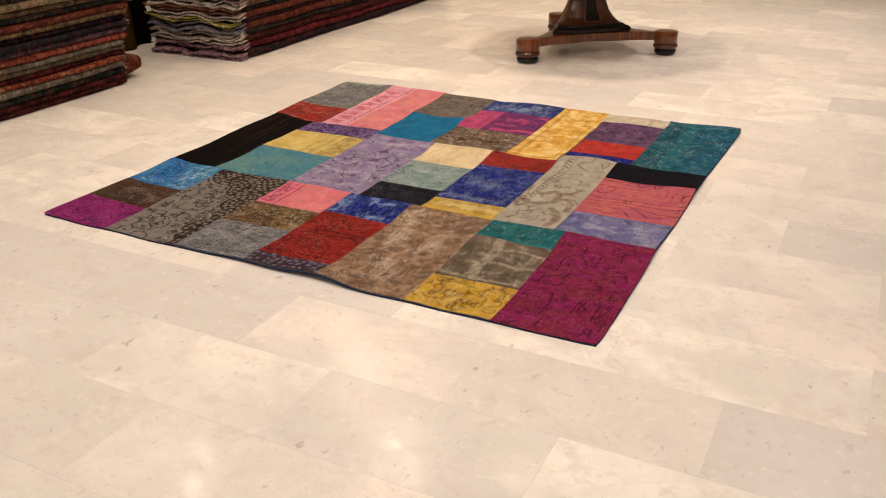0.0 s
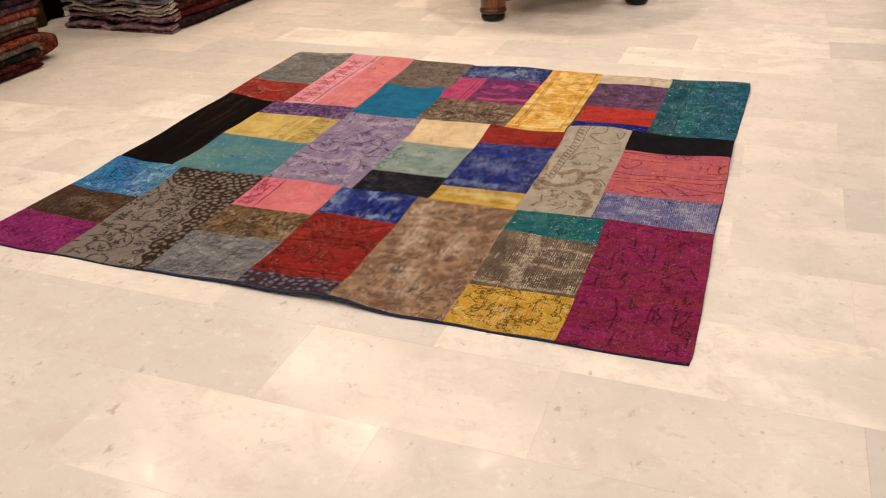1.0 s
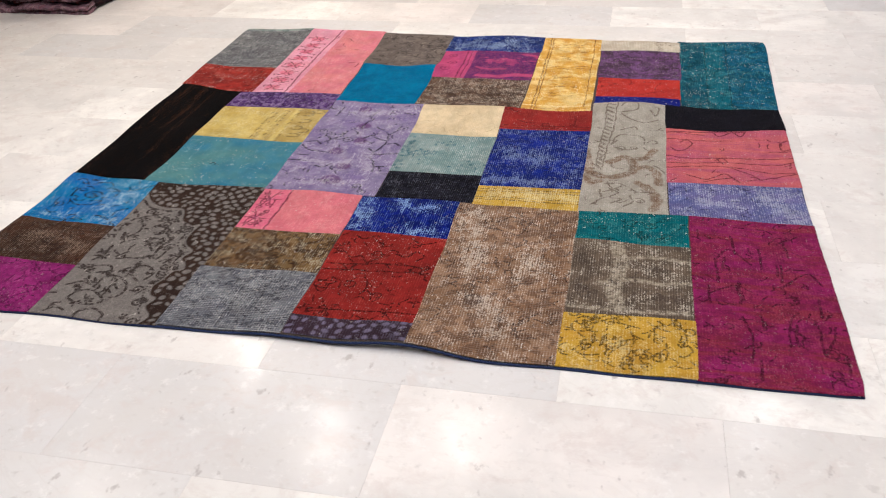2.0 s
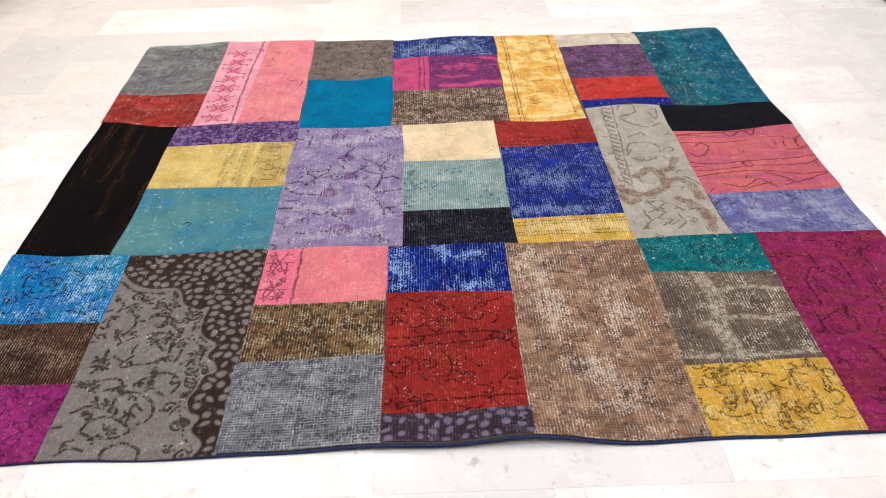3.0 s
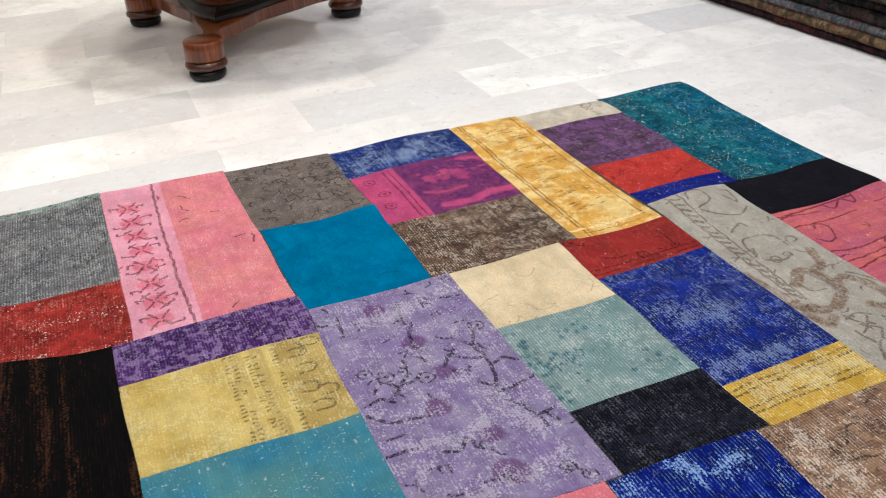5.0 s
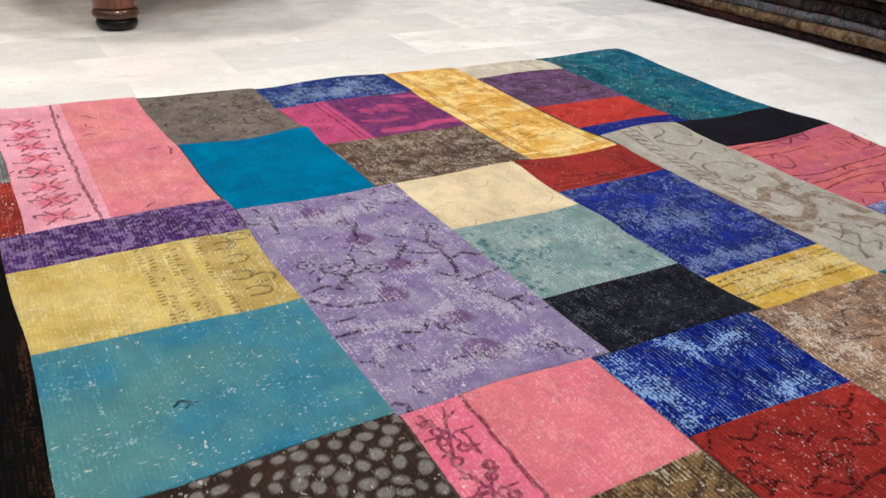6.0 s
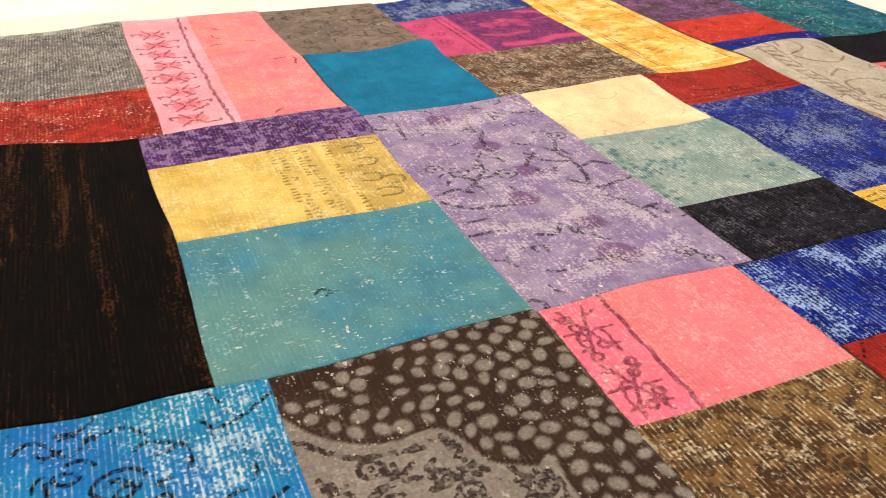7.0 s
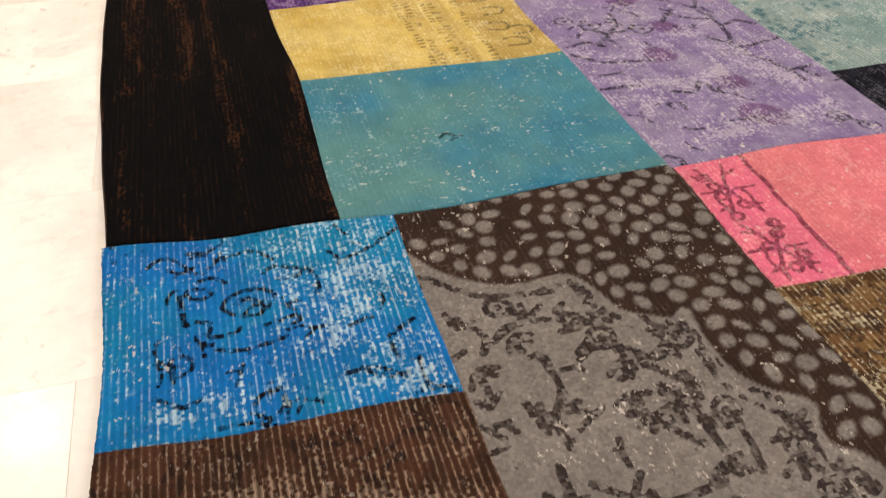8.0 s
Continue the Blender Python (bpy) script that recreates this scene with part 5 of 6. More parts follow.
    ("driftwood", (1.450, 1.712, 0.18, 0.452), "driftwood taupe carpet cut with pale streaks", C("driftwood", lin(118, 102, 84), lin(98, 84, 70), lin(210, 200, 180), lin(70, 58, 52), lin(188, 176, 152), mottle=0.4, figure=lin(78, 66, 58), knots=22.0, wear=0.85, ink=0.6, ribs=0.6, threads=0.5, broken=0.9, seed=42, worn_lo=0.55)),
    ("mustard", (1.449, 1.716, 0.003, 0.18), "mustard yellow carpet cut with dark scrolls", C("mustard", lin(216, 172, 22), lin(198, 150, 20), lin(236, 212, 140), lin(66, 46, 18), threads=0.5, wear=0.6, ribs=0.35, seed=43)),
    ("mulberry", (1.712, 2.002, 0.0, 0.61), "large mulberry magenta carpet cut", C("mulberry", lin(146, 24, 98), lin(134, 28, 72), lin(170, 70, 100), lin(58, 12, 34), wisp=lin(136, 42, 56), mottle=0.35, figure=lin(84, 14, 50), knots=40.0, wear=0.35, ribs=0.25, specks=0.12, tear=0.7, seed=44)),
]


def rug_outline(n=120):
    """Points round the edge of the rug in its layout."""
    sides = [((0.0, 0.0), (2.002, 0.0)), ((2.002, 0.0), (2.0, 0.61)), ((2.0, 0.61), (2.004, 1.31)), ((2.004, 1.31), (2.004, 1.968)), ((2.004, 1.968), (1.44, 1.954)), ((1.44, 1.954), (0.6, 1.972)), ((0.6, 1.972), (0.0, 1.985)), ((0.0, 1.985), (0.004, 0.0))]
    pts = []
    for (ax, ay), (bx, by) in sides:
        k = max(8, int(math.hypot(bx - ax, by - ay) * n / 2))
        pts += [(ax + (bx - ax) * i / k, ay + (by - ay) * i / k) for i in range(k)]
    return pts


def patchwork_rug():
    rug = tagged(new("patchwork_rug"), "square patchwork rug of many overdyed carpet cuts on marble tiles", "rug")
    for n, (name, (x0, x1, y0, y1), label, mat) in enumerate(PATCHES):
        ob = new("patch", patch_mesh("patch", name, x0, x1, y0, y1, mat, n))
        ob.parent = rug
        tagged(ob, label)
    backing = plain("rug_backing", lin(92, 80, 74), 0.95, 0.1, grain=300)
    nx = 160
    gx, gy = np.meshgrid(np.linspace(0.004, 1.998, nx + 1), np.linspace(0.004, 1.949, nx + 1))
    verts = rug_place(gx, gy, 0.0030).reshape(-1, 3).tolist()
    faces = [(a, a + 1, a + nx + 2, a + nx + 1) for j in range(nx) for i in range(nx) for a in [j * (nx + 1) + i]]
    under = new("backing", mesh_of("backing", verts, faces, backing))
    under.parent = rug
    tagged(under, "dark cotton backing seen between the seams")
    # a navy cotton binding wrapped round the edge
    navy = plain("binding", lin(52, 64, 102), 0.95, 0.1, grain=500)
    pts = rug_outline()
    verts, faces = [], []
    cx, cy = 1.0, 0.99
    for x, y in pts:
        px, py, pz = (float(c) for c in rug_place(x, y))
        ux, uy = x - cx, y - cy
        out = (math.copysign(1, ux), 0) if abs(ux) > abs(uy) else (0, math.copysign(1, uy))
        lift = max(0.0, pz - 0.0125)
        tuck = -0.009 if x < 0.01 else -0.001
        for da, z in ((-0.003, pz - 0.0042), (0.0005, pz - 0.0030), (0.0018, pz - 0.0045), (0.0022, pz - 0.0072), (0.001, max(lift + 0.0004, pz - 0.0078)), (-0.004, max(lift + 0.0003, pz - 0.0079))):
            da += tuck
            verts.append((px + out[0] * da, py + out[1] * da, max(0.0003, z)))
    w, n = 6, len(pts)
    for i in range(n):
        for k in range(w - 1):
            a, b = i * w + k, ((i + 1) % n) * w + k
            faces.append((a, b, b + 1, a + 1))
    edge = new("binding", mesh_of("binding", verts, faces, navy))
    edge.parent = rug
    tagged(edge, "navy cotton edge binding")
    return rug


patchwork_rug()


# ---- pedestal table ----
def wood_material(name, light, dark, turn=0.0, rough=0.28):
    m = Nodes(name)
    v = m.mapped(m.coords(), (1, 1, 1), (0, 0, 0), turn)
    grain = m.noise(m.mapped(v, (30, 30, 2.2)), 3.0, 5, 0.65, 0.4)
    figure = m.noise(m.mapped(v, (7, 7, 1.5)), 2.2, 3, 0.55, 0.8)
    color = m.mix(m.span(grain, 0.33, 0.68), dark, light)
    color = m.mix(m.span(figure, 0.42, 0.66, 0.0, 0.6), color, dark)
    m.bump(grain, 0.12, 0.0008)
    m.bsdf.inputs["Coat Weight"].default_value = 0.3
    m.bsdf.inputs["Coat Roughness"].default_value = 0.15
    return m.done(color, rough, 0.5)


WALNUT = wood_material("walnut_veneer", (0.27, 0.072, 0.011, 1), (0.085, 0.018, 0.004, 1))
WALNUT_DARK = wood_material("walnut_dark", (0.12, 0.030, 0.007, 1), (0.034, 0.009, 0.003, 1))
EBONY = plain("ebonised_wood", (0.006, 0.005, 0.005, 1), 0.3, 0.3, grain=80, depth=0.0002)
GILT = plain("gilt_line", (0.36, 0.22, 0.07, 1), 0.4, 0.5, 0.8, grain=200)
TABLE = (0.910, 3.432)
FOOT_R, FOOT_TURN = 0.515, -112.0


def tri_outline(tip, waist, turn, steps=24, power=1.0):
    """A three-cornered outline with hollow sides: tip and waist are radii."""
    pts = []
    for k in range(3 * steps):
        a = 360.0 * k / (3 * steps)
        d = abs(((a + 60) % 120) - 60) / 60.0
        r = tip + (waist - tip) * math.sin(d * math.pi / 2) ** power
        pts.append((r * math.cos(radians(a + turn)), r * math.sin(radians(a + turn))))
    return pts


def prism(bm, layers):
    """Stacked outlines of equal length joined into one body: (points, z)."""
    rings = [[bm.verts.new((x, y, z)) for x, y in pts] for pts, z in layers]
    n = len(rings[0])
    for a, b in zip(rings, rings[1:]):
        for k in range(n):
            bm.faces.new((a[k], a[(k + 1) % n], b[(k + 1) % n], b[k]))
    bm.faces.new(rings[0][::-1])
    bm.faces.new(rings[-1])
    return bm


def pedestal_table():
    table = tagged(new("pedestal_table"), "round walnut pedestal table on a three-cornered base with ebonised bun feet", "table")
    table.matrix_world = pose(*TABLE, 0)
    t = FOOT_TURN
    plinth = prism(bmesh.new(), [(tri_outline(FOOT_R - 0.004, 0.165, t, power=0.42), 0.084), (tri_outline(FOOT_R, 0.17, t, power=0.42), 0.088),
                                 (tri_outline(FOOT_R, 0.17, t, power=0.42), 0.132), (tri_outline(FOOT_R - 0.004, 0.165, t, power=0.42), 0.136)])
    part("plinth", plinth, WALNUT, table, "reddish walnut plinth with hollow sides")
    for k in range(3):
        a = radians(t + 120 * k)
        at = (FOOT_R * math.cos(a), FOOT_R * math.sin(a), 0)
        pad = part("corner_pad", turned(bmesh.new(), [(0.064, 0.072), (0.0705, 0.075), (0.0705, 0.138), (0.067, 0.142), (0.02, 0.1425)], at), WALNUT, table, "round walnut corner block", True)
        pad.data.polygons[-1].use_smooth = False
        foot = part("foot", turned(bmesh.new(), [(0.035, 0.0), (0.052, 0.001), (0.064, 0.010), (0.068, 0.022), (0.065, 0.033), (0.058, 0.038), (0.05, 0.041)], at), EBONY, table, "black bun foot", True)
        part("ring", turned(bmesh.new(), [(0.055, 0.038), (0.068, 0.040), (0.075, 0.047), (0.0765, 0.055), (0.073, 0.064), (0.066, 0.069), (0.063, 0.074)], at), WALNUT_DARK, foot, "turned walnut collar", True)
    step = prism(bmesh.new(), [(tri_outline(0.286, 0.172, t, power=0.7), 0.135), (tri_outline(0.294, 0.178, t, power=0.7), 0.140), (tri_outline(0.293, 0.178, t, power=0.7), 0.156),
                               (tri_outline(0.280, 0.172, t, power=0.75), 0.164), (tri_outline(0.255, 0.164, t, power=0.8), 0.172), (tri_outline(0.240, 0.160, t, power=0.9), 0.182)])
    part("stepped_moulding", step, EBONY, table, "black stepped moulding")
    layers = []
    for z, tip, waist in ((0.180, 0.215, 0.152), (0.188, 0.218, 0.155), (0.196, 0.204, 0.146), (0.222, 0.175, 0.128), (0.262, 0.148, 0.108), (0.312, 0.128, 0.092),
                          (0.392, 0.110, 0.080), (0.492, 0.098, 0.072), (0.592, 0.105, 0.078), (0.70, 0.135, 0.100)):
        layers.append((tri_outline(tip, waist, t, power=1.4), z))
    shaft = part("shaft", prism(bmesh.new(), layers), WALNUT_DARK, table, "flared walnut shaft")
    for k in range(3):  # a dark inlaid panel with a gilt line on each face
        a = t + 60 + 120 * k
        for name, grow, out, mat, label in (("inlay_line", 0.0028, 0.0015, GILT, "thin gilt line"), ("inlay_panel", 0.0, 0.003, EBONY, "black inlaid panel")):
            bm = bmesh.new()
            rows = []
            for z, half in ((0.204, 0.040), (0.210, 0.050), (0.217, 0.046), (0.262, 0.038), (0.312, 0.033), (0.392, 0.029), (0.492, 0.026), (0.572, 0.026)):
                w = next((l for l in zip((0.196, 0.222, 0.262, 0.312, 0.392, 0.492), (0.222, 0.262, 0.312, 0.392, 0.492, 0.592), (0.146, 0.128, 0.108, 0.092, 0.080, 0.072), (0.128, 0.108, 0.092, 0.080, 0.072, 0.078)) if l[0] <= z <= l[1]))
                r = w[2] + (w[3] - w[2]) * (z - w[0]) / (w[1] - w[0]) + out + 0.012
                rows.append([bm.verts.new(pose(0, 0, 0, 0, 0, a) @ Vector((r, s * (half + grow), z + (grow if z > 0.5 else -grow if z < 0.208 else 0)))) for s in (-1, 1)]
                            + [bm.verts.new(pose(0, 0, 0, 0, 0, a) @ Vector((r - 0.03, s * (half + grow), z + (grow if z > 0.5 else -grow if z < 0.208 else 0)))) for s in (1, -1)])
            for p, q in zip(rows, rows[1:]):
                for i in range(4):
                    bm.faces.new((p[i], p[(i + 1) % 4], q[(i + 1) % 4], q[i]))
            bm.faces.new(rows[0][::-1])
            bm.faces.new(rows[-1])
            part(name, bm, mat, shaft, label)
    part("tabletop", turned(bmesh.new(), [(0.30, 0.700), (0.60, 0.704), (0.64, 0.712), (0.652, 0.728), (0.650, 0.742), (0.635, 0.750), (0.1, 0.7505)], steps=64), WALNUT, table, "round polished walnut top", True)
    return table


pedestal_table()


# ---- stacks of folded rugs ----
def stack_material(name, base, second, fleck, amount=0.5):
    m = Nodes("stacked_" + name)
    v = m.shifted(m.coords(), 23.0)
    big = m.noise(m.mapped(v, (1, 1, 0.5)), 15, 4, 0.65, 0.8)
    mid = m.noise(v, 44, 3, 0.65, 1.0)
    color = m.mix(m.span(big, 0.44, 0.56), base, second)
    color = m.mix(m.span(mid, 0.50, 0.60, 0.0, min(1.0, amount * 1.5)), color, fleck)
    bloom = m.noise(m.mapped(v, (1, 1, 0.6), (7, 3, 5)), 24, 3, 0.6, 1.2)
    color = m.mix(m.span(bloom, 0.50, 0.56, 0.0, 0.75), color, tuple(0.28 * c for c in base[:3]) + (1.0,))
    color = m.mix(m.span(bloom, 0.44, 0.40, 0.0, 0.35), color, lin(128, 40, 34))
    grain = m.noise(v, 420, 2, 0.7)
    gray = m.node("ShaderNodeCombineColor")
    for k in range(3):
        m.put(m.span(grain, 0.25, 0.75, 0.7, 1.2), gray.inputs[k])
    m.bump(m.math("ADD", grain, m.math("MULTIPLY", mid, 1.5)), 0.6, 0.004)
    return m.done(m.mix(1.0, color, gray.outputs[0], "MULTIPLY"), 0.95, 0.1)


STACK = {n: stack_material(n, lin(*a), lin(*b), lin(*c), k) for n, a, b, c, k in (
    ("maroon", (70, 22, 24), (48, 18, 22), (120, 60, 50), 0.4), ("black_green", (34, 38, 36), (26, 30, 30), (70, 76, 70), 0.4), ("pale_mottle", (150, 140, 122), (118, 108, 94), (88, 84, 78), 0.6),
    ("orange_red", (160, 58, 36), (104, 40, 30), (176, 138, 96), 0.6), ("olive_grey", (104, 96, 76), (84, 76, 62), (136, 126, 104), 0.5), ("coral", (172, 76, 58), (142, 60, 50), (196, 130, 104), 0.5),
    ("mauve", (92, 68, 84), (72, 52, 66), (126, 106, 116), 0.5), ("navy_black", (36, 36, 46), (28, 28, 36), (66, 66, 76), 0.4), ("tan_brown", (126, 104, 74), (98, 78, 58), (152, 132, 100), 0.5),
    ("red_brown", (120, 52, 38), (90, 40, 32), (150, 96, 70), 0.5), ("cream_tan", (172, 152, 118), (146, 126, 96), (188, 172, 142), 0.5), ("yellow", (202, 178, 48), (180, 152, 40), (150, 120, 44), 0.3),
    ("grey_blue", (104, 108, 114), (84, 88, 96), (134, 136, 138), 0.5), ("charcoal", (48, 46, 46), (36, 35, 37), (78, 74, 70), 0.4), ("crimson_dark", (116, 28, 38), (84, 24, 32), (150, 70, 70), 0.5),
    ("dusty_pink", (168, 102, 94), (140, 82, 80), (190, 134, 122), 0.5), ("plum_black", (50, 34, 42), (38, 28, 36), (84, 64, 66), 0.4))}
FRINGE = {n: stack_material("end_" + n, lin(*a), lin(*b), lin(*c), 0.4) for n, a, b, c in (
    ("cream", (236, 224, 208), (216, 202, 186), (180, 168, 156)), ("mauve", (172, 132, 146), (146, 108, 124), (190, 166, 168)), ("lemon", (224, 212, 104), (206, 190, 90), (214, 206, 160)),
    ("slate", (136, 136, 150), (112, 112, 128), (176, 174, 178)), ("rust", (130, 80, 60), (104, 62, 48), (160, 130, 108)), ("dun", (178, 158, 138), (150, 130, 112), (120, 100, 88)))}


def fold_section(depth, thick, face, leaf):
    """Outer and inner points of a folded carpet's section: the fold at the face, two leaves behind it."""
    r = thick / 2
    outer = [(-depth, 0.0), (-depth * 0.5, 0.0), (-r * 1.1, 0.0)]
    inner = [(-depth, leaf), (-depth * 0.5, leaf), (-r * 1.1, leaf)]
    for k in range(1, 8):
        a = -math.pi / 2 + math.pi * k / 8
        outer.append((-r + r * math.cos(a) * 1.0, r + r * math.sin(a)))
        inner.append((-r + max(0.0, r - leaf) * math.cos(a), r + (r - leaf) * math.sin(a)))
    outer += [(-r * 1.1, thick), (-depth * 0.5, thick), (-depth, thick)]
    inner += [(-r * 1.1, thick - leaf), (-depth * 0.5, thick - leaf), (-depth, thick - leaf)]
    return [(face * x, z) for x, z in outer], [(face * x, z) for x, z in inner]


def folded_rug(x, y0, y1, z, thick, depth, face, mat, seed, wave, label, group, fringe=None, sag=0.0, ripple=0.0, far_fringe=None):
    rnd = random.Random(seed)
    ob = tagged(new("folded_rug"), label, "rug", group)
    ob.matrix_world = pose(x, y0, z)
    length = y1 - y0

    def sweep(a0, a1, grow, step):
        outer, inner = fold_section(depth, thick, face, thick * 0.43)
        loop = outer + inner[::-1]
        lift = rnd.uniform(0, 9)
        n, w = max(3, int((a1 - a0) / step)), len(loop)
        verts, faces = [], []
        rows = [a0 + (a1 - a0) * j / n for j in range(n + 1)]
        if a1 - a0 > 0.2:
            rows = [a0, a0 + 0.004, a0 + 0.012, a0 + 0.024] + rows[1:-1] + [a1 - 0.024, a1 - 0.012, a1 - 0.004, a1]
            n = len(rows) - 1
        for j, y in enumerate(rows):
            pinch = 0.38 * max(0.0, 1 - min(y - a0, a1 - y) / 0.024) ** 2 if a1 - a0 > 0.2 else 0.0
            dx = 0.014 * noise.noise((y * 2.1, seed * 3.7, 0.5)) + 0.006 * noise.noise((y * 11.0, seed * 1.3, 2.5))
            for sx, sz in loop:
                dz = wave * noise.noise((y * 1.9, z * 0.5, 4.0)) + 0.0034 * noise.noise((y * 9.0 + sx * 3, z * 9.0, 7.5))
                dz += ripple * (noise.noise((sx * 5.0, z * 6.0, 3.0)) + 0.4 * noise.noise((sx * 13.0, z * 9.0, 9.0))) * max(0.0, 1 - y / 0.30)
                end = min(y, length - y)
                dz -= sag * max(0.0, 1 - end / 0.10) ** 2
                dy = (0.012 * noise.noise((sx * 6, sz * 40 + seed, 1.0)) if j in (0, n) else 0.0)
                verts.append((sx + face * dx + grow * (1 if sx * face > -thick else 0) * face, y + dy, thick / 2 + (sz - thick / 2) * (1 - pinch) + dz + (grow if sz > thick / 2 else -grow * 0.5)))
        for j in range(n):
            for k in range(w):
                p, q = j * w + k, j * w + (k + 1) % w
                faces.append((p, q, q + w, p + w))
        m = len(outer)
        for j in (0, n):
            for k in range(m - 1):
                quad = (j * w + k, j * w + k + 1, j * w + w - 2 - k, j * w + w - 1 - k)
                faces.append(quad if j else quad[::-1])
        return verts, faces

    body = new("folded_carpet", mesh_of("folded_carpet", *sweep(0.0, length, 0.0, 0.04), mat))
    body.parent = ob
    if fringe:  # two loose wavy leaves, one over the other
        verts, faces, n = [], [], 56
        for leaf in (0, 1):
            ext, half = 0.030 + rnd.uniform(0, 0.030), thick * rnd.uniform(0.12, 0.19)
            base = len(verts)
            for i in range(n + 1):
                sx = -face * depth * i / n
                mid = thick * (0.24 + 0.5 * leaf) + ripple * (noise.noise((sx * 5.0, z * 6.0, 3.0)) + 0.4 * noise.noise((sx * 13.0, z * 9.0, 9.0)))
                mid += thick * (0.42 * noise.noise((sx * 6.0, seed + leaf * 5.1, 1.0)) + 0.10 * noise.noise((sx * 16.0, seed + leaf * 3.3, 6.0)))
                out = ext * (1 + 0.5 * noise.noise((sx * 5.0, seed + leaf * 2.0, 3.0))) + 0.004 * noise.noise((sx * 40.0, seed, 8.0))
                droop = -0.25 * out
                h = half * (1 + 0.3 * noise.noise((sx * 17.0, seed, leaf)))
                for y, dz in ((0.03, -h), (-out + h, -h + droop), (-out, -h * 0.4 + droop), (-out, h * 0.4 + droop), (-out + h, h + droop), (0.03, h)):
                    verts.append((sx, y, mid + dz))
            for i in range(n):
                for k in range(6):
                    p, q = base + i * 6 + k, base + i * 6 + (k + 1) % 6
                    faces.append((p, q, q + 6, p + 6))
            faces += [tuple(base + k for k in range(6)), tuple(base + n * 6 + 5 - k for k in range(6))]
        end = new("selvedge", mesh_of("selvedge", verts, faces, fringe))
        end.parent = ob
        tagged(end, "pale wavy carpet ends")
    if far_fringe:
        tip = new("selvedge", mesh_of("selvedge", *sweep(length - 0.010, length + rnd.uniform(0.001, 0.006), -0.0006, 0.006), far_fringe))
        tip.parent = ob
        tagged(tip, "pale bound carpet end")
    return ob


def rug_stack(x, y0, y1, face, depth, layers, group, where, seed, thick, jitter=0.012, wave=0.004, ends=None, sag=0.0, end_jitter=0.02, ripple=0.0, far_ends=None, lean=0.0):
    rnd = random.Random(seed)
    z = 0.004
    for n, key in enumerate(layers):
        t = thick * rnd.uniform(0.72, 1.28)
        fringe = FRINGE[ends[n % len(ends)]] if ends else None
        far = FRINGE[far_ends[n % len(far_ends)]] if far_ends and rnd.random() < 0.6 else None
        folded_rug(x + rnd.uniform(-jitter, jitter), y0 + rnd.uniform(-end_jitter, end_jitter), y1 + rnd.uniform(-end_jitter, end_jitter) + lean * z, z, t, depth, face, STACK[key],
                   seed * 50 + n, wave, f"{key.replace('_', ' ')} carpet folded flat in {where}", group, fringe, sag, ripple, far)
        z += t * 0.985
    return z


rug_stack(-1.178, -0.9, 1.555, 1, 0.85, ["maroon", "maroon", "black_green", "pale_mottle", "orange_red", "maroon", "olive_grey", "pale_mottle", "coral", "mauve", "navy_black", "plum_black",
          "tan_brown", "red_brown", "charcoal", "tan_brown", "cream_tan", "charcoal", "red_brown", "navy_black", "maroon", "tan_brown"], "rugs in the tall stack", "a tall stack", 1, 0.0325, jitter=0.018, wave=0.010, end_jitter=0.045, lean=0.26, far_ends=["dun", "rust", "dun", "mauve"])
rug_stack(-0.935, 2.325, 5.2, 1, 0.745, ["plum_black", "crimson_dark", "maroon", "charcoal", "red_brown", "plum_black", "red_brown", "charcoal", "tan_brown", "charcoal", "yellow", "plum_black", "red_brown", "maroon",
          "tan_brown", "charcoal"], "rugs in the long stack", "a long stack with pale ends", 2, 0.039, ripple=0.034, end_jitter=0.03, ends=["mauve", "mauve", "cream", "cream", "slate", "lemon", "cream", "rust", "cream"], wave=0.010)
rug_stack(2.885, 0.3, 5.6, -1, 0.85, ["plum_black", "tan_brown", "grey_blue", "charcoal", "charcoal", "olive_grey", "crimson_dark", "grey_blue", "dusty_pink", "red_brown", "charcoal", "coral", "navy_black", "tan_brown"],
          "rugs in the low stack", "a low stack", 3, 0.036, jitter=0.016, wave=0.010)


def rolled_rug():
    """A rust carpet end poking out of the foot of the tall stack."""
    bm = bmesh.new()
    box(bm, -1.66, -1.235, 1.42, 1.76, 0.015, 0.165, 0.045)
    bmesh.ops.subdivide_edges(bm, edges=bm.edges[:], cuts=3, use_grid_fill=True)
    for v in bm.verts:
        k = max(0.0, (v.co.y - 1.56) / 0.20)
        v.co.z = 0.07 + (v.co.z - 0.07) * (1 - 0.5 * k) + 0.006 * noise.noise(v.co * 14)
        v.co.x += 0.01 * noise.noise(v.co * 9 + Vector((3, 1, 2)))
    ob = tagged(new("loose_rug"), "rust red folded carpet end slipped out of the tall stack", "rug")
    part("folded_carpet", bm, STACK["red_brown"], ob, "", True)
    return ob


rolled_rug()


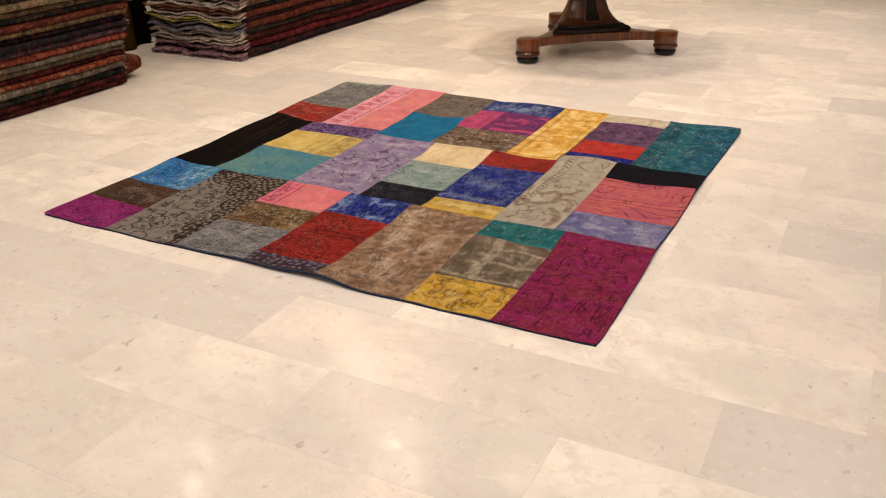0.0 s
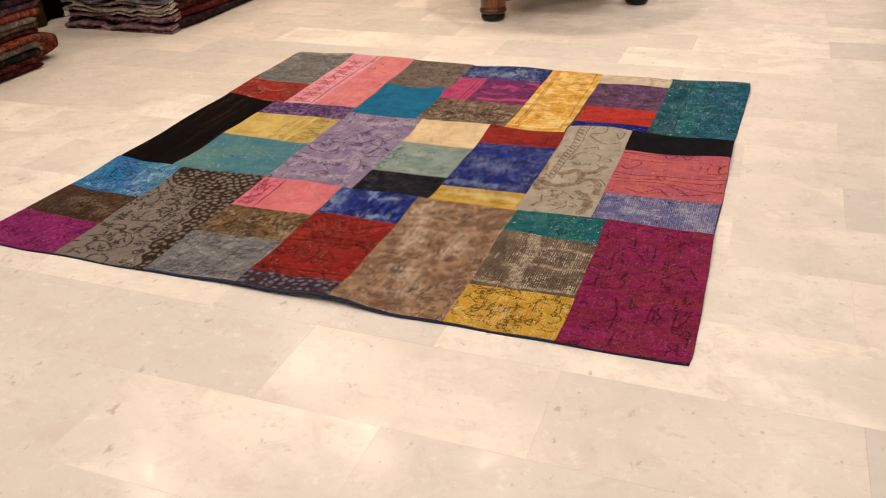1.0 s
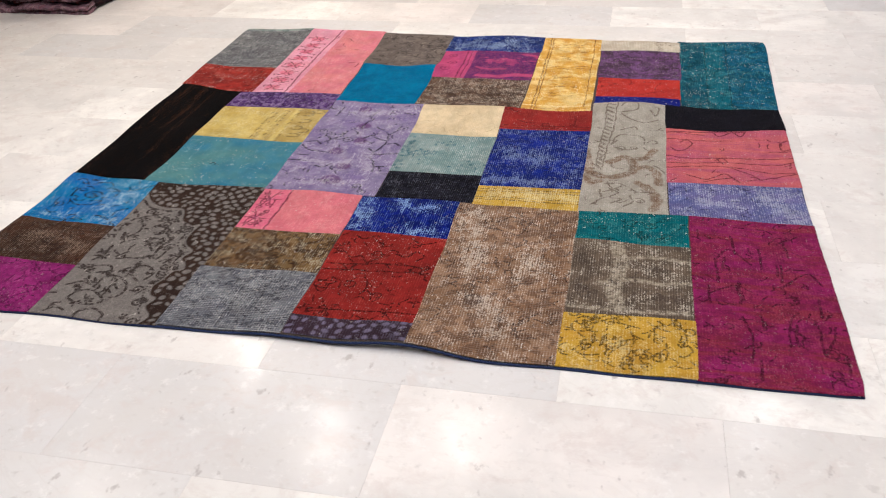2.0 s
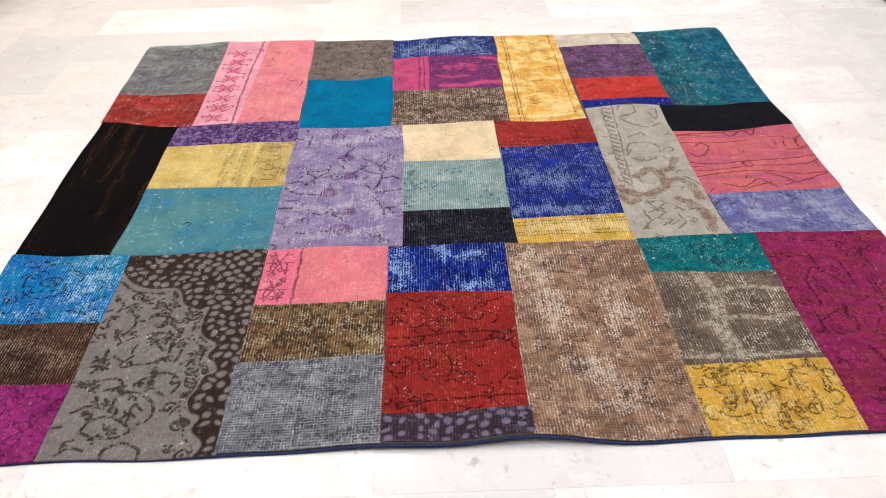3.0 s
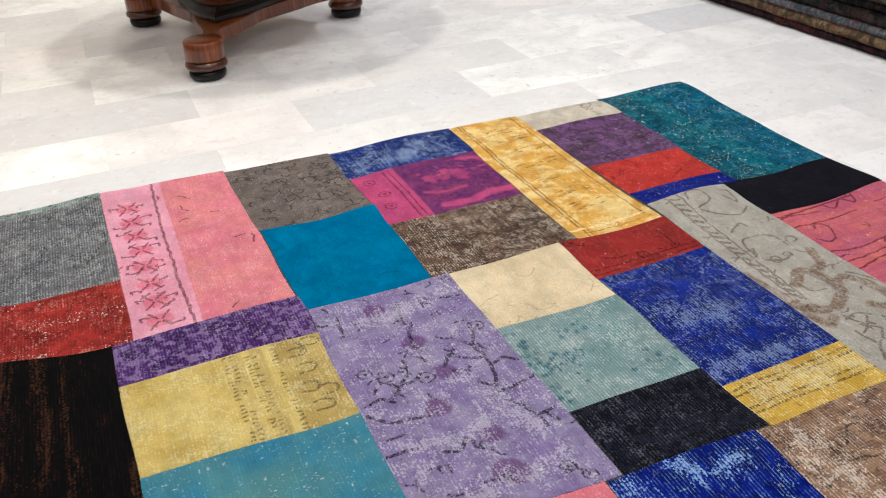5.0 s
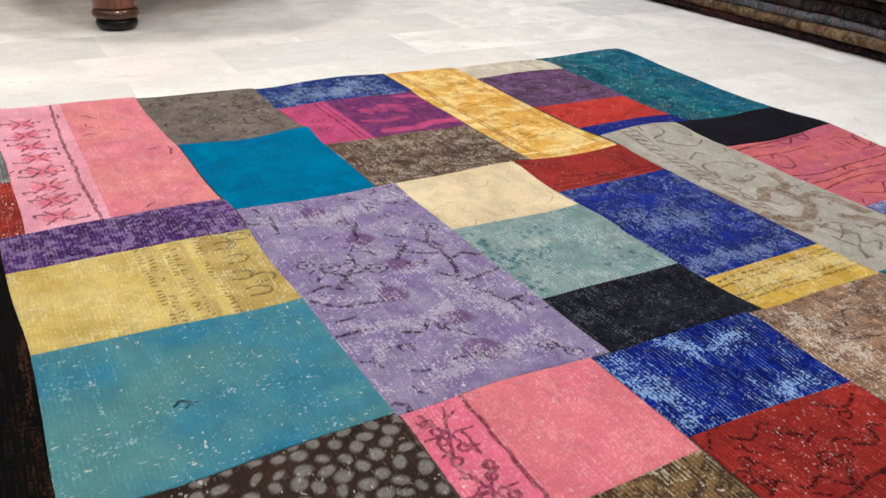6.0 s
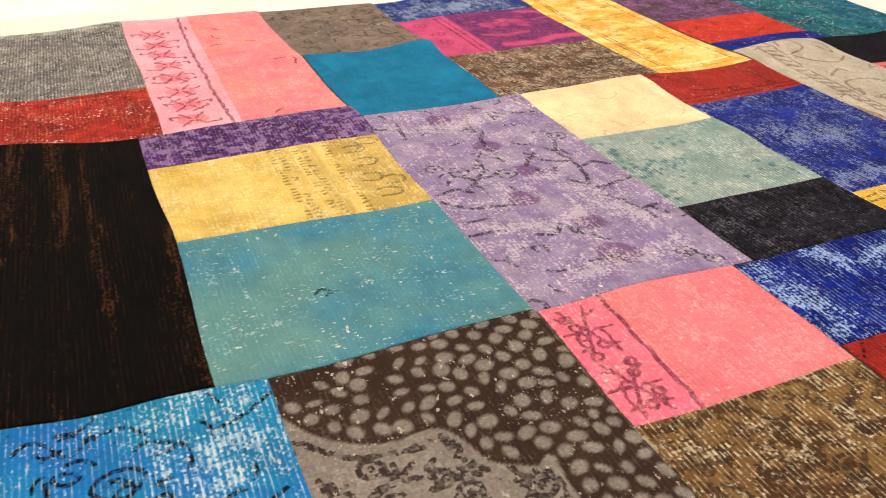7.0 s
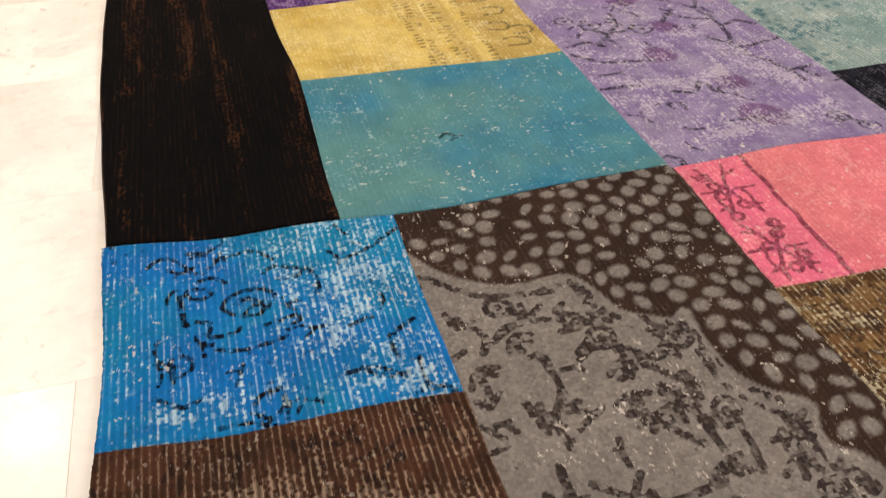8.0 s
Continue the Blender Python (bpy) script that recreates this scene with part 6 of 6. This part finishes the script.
def upright_rug(x, y0, y1, top, mat, label, seed):
    """A carpet, or the sheet that darkens the gap, standing on edge against the wall, with slack folds."""
    bm = bmesh.new()
    rows = []
    cols = max(8, int((y1 - y0) / 0.03))
    for j in range(25):
        z = 0.004 + top * j / 24
        rows.append([bm.verts.new((x + 0.016 * math.sin(i * 1.1 + seed) + 0.008 * noise.noise(((y0 + i * 0.03) * 6, z * 3, seed)), y0 + (y1 - y0) * i / cols, z)) for i in range(cols + 1)])
    for a, b in zip(rows, rows[1:]):
        for k in range(cols):
            bm.faces.new((a[k], a[k + 1], b[k + 1], b[k]))
    bmesh.ops.solidify(bm, geom=bm.faces[:], thickness=0.012)
    ob = tagged(new("upright_rug"), label, "rug")
    part("carpet", bm, mat, ob, "", True)
    return ob


# Near-black backdrop added so that the gap behind the stacks stays dark.
upright_rug(-1.885, 1.45, 3.3, 1.75, plain("dark_gap_sheet", lin(26, 19, 17), 0.95, 0.1, grain=300, depth=0.002, vary=0.3), "nearly black upright sheet added behind the stacks to darken the gap", 2)
upright_rug(-1.835, 1.98, 2.29, 1.55, plain("ochre_carpet", lin(112, 82, 26), 0.95, 0.1, grain=300, depth=0.002, vary=0.3), "ochre yellow carpet standing upright between the stacks", 5)


def price_tag(x, y, z, turn):
    """A blank paper tag on a loop of string."""
    tag = tagged(new("price_tag"), "small blank white paper tag on the long stack's end", "tag", "tags on the long stack")
    tag.matrix_world = pose(x, y, z, 12, turn, 8)
    bm = bmesh.new()
    box(bm, -0.017, 0.017, -0.0008, 0.0008, -0.036, 0.0, 0.0006)
    part("paper", bm, plain("tag_paper", lin(236, 234, 240, 1), 0.7, 0.3, grain=200), tag)
    bm = bmesh.new()
    box(bm, -0.001, 0.001, -0.0008, 0.04, -0.004, 0.012, 0.0)
    part("string", bm, plain("tag_string", lin(210, 200, 180), 0.9, 0.1, grain=200), tag)
    return tag


price_tag(-1.632, 2.252, 0.100, 10)
price_tag(-1.645, 2.252, 0.300, -14)


# ---- ceiling downlights: assumed fittings out of view, one at each lamp ----
GLOW = bpy.data.materials.new("lamp_glow")
GLOW.use_nodes = True
GLOW.node_tree.nodes["Principled BSDF"].inputs["Emission Color"].default_value = (1.0, 0.85, 0.68, 1)
GLOW.node_tree.nodes["Principled BSDF"].inputs["Emission Strength"].default_value = 3.0
RIM = plain("lamp_rim", (0.75, 0.75, 0.74, 1), 0.35, 0.5, grain=100)
first = tagged(new("downlight"), "assumed round white recessed ceiling downlight, out of view", "lamp", "downlights in the ceiling")
first.matrix_world = pose(LAMPS[0][0], LAMPS[0][1], CEILING)
part("rim", turned(bmesh.new(), [(0.085, 0.0), (0.11, -0.001), (0.108, -0.012), (0.095, -0.016), (0.088, -0.010)]), RIM, first, "white metal rim", True)
part("lens", turned(bmesh.new(), [(0.088, -0.004), (0.088, -0.012), (0.04, -0.015)]), GLOW, first, "glowing frosted lens", True)
for lx, ly, *_ in LAMPS[1:]:
    copy_thing(first, pose(lx, ly, CEILING))

# ---- marble floor tiles in running bond ----
TW, TH, TY, TX = 0.609, 0.2952, -0.393, 0.619
JOINT = 0.0003


def tile_mesh(w):
    """A tile with a fine worn arris; its middle at the origin."""
    hw, hh, c, d = w / 2 - JOINT / 2, TH / 2 - JOINT / 2, 0.0005, 0.0002
    verts = [(-hw, -hh, -0.004), (hw, -hh, -0.004), (hw, hh, -0.004), (-hw, hh, -0.004), (-hw, -hh, -d), (hw, -hh, -d), (hw, hh, -d), (-hw, hh, -d),
             (-hw + c, -hh + c, 0), (hw - c, -hh + c, 0), (hw - c, hh - c, 0), (-hw + c, hh - c, 0)]
    faces = [(8, 9, 10, 11)] + [(a, (a + 1) % 4, 4 + (a + 1) % 4, 4 + a) for a in range(4)] + [(4 + a, 4 + (a + 1) % 4, 8 + (a + 1) % 4, 8 + a) for a in range(4)]
    return mesh_of("tile", verts, faces, MARBLE, False)


TILE = tile_mesh(TW)
far_verts, far_faces = [], []
rnd = random.Random(5)
row0, row1 = math.floor((Y0 - TY) / TH), math.ceil((Y1 - TY) / TH)
for j in range(row0, row1):
    cy = TY + (j + 0.5) * TH
    shift = TX + (TW / 2 if j % 2 else 0.0)
    i0 = math.floor((X0 - shift) / TW)
    for i in range(i0, i0 + int((X1 - X0) / TW) + 3):
        cx = shift + (i + 0.5) * TW
        if cx - TW / 2 < X0 - 0.3 or cx + TW / 2 > X1 + 0.3 or cy - TH / 2 < Y0 - 0.1 or cy + TH / 2 > Y1 + 0.1:
            continue
        dz = rnd.uniform(-0.0001, 0.0001)
        if -1.5 < cx < 3.2 and -1.6 < cy < 6.0:
            ob = new("tile", TILE)
            ob.location = (cx, cy, dz)
            ob.parent = floor
        else:
            base = len(far_verts)
            far_verts += [(cx + v.co.x, cy + v.co.y, v.co.z + dz) for v in TILE.vertices]
            far_faces += [tuple(base + k for k in p.vertices) for p in TILE.polygons]
rest = new("far_tiles", mesh_of("far_tiles", far_verts, far_faces, MARBLE, False))
rest.parent = floor
tagged(rest, "", "", "", "stuff")
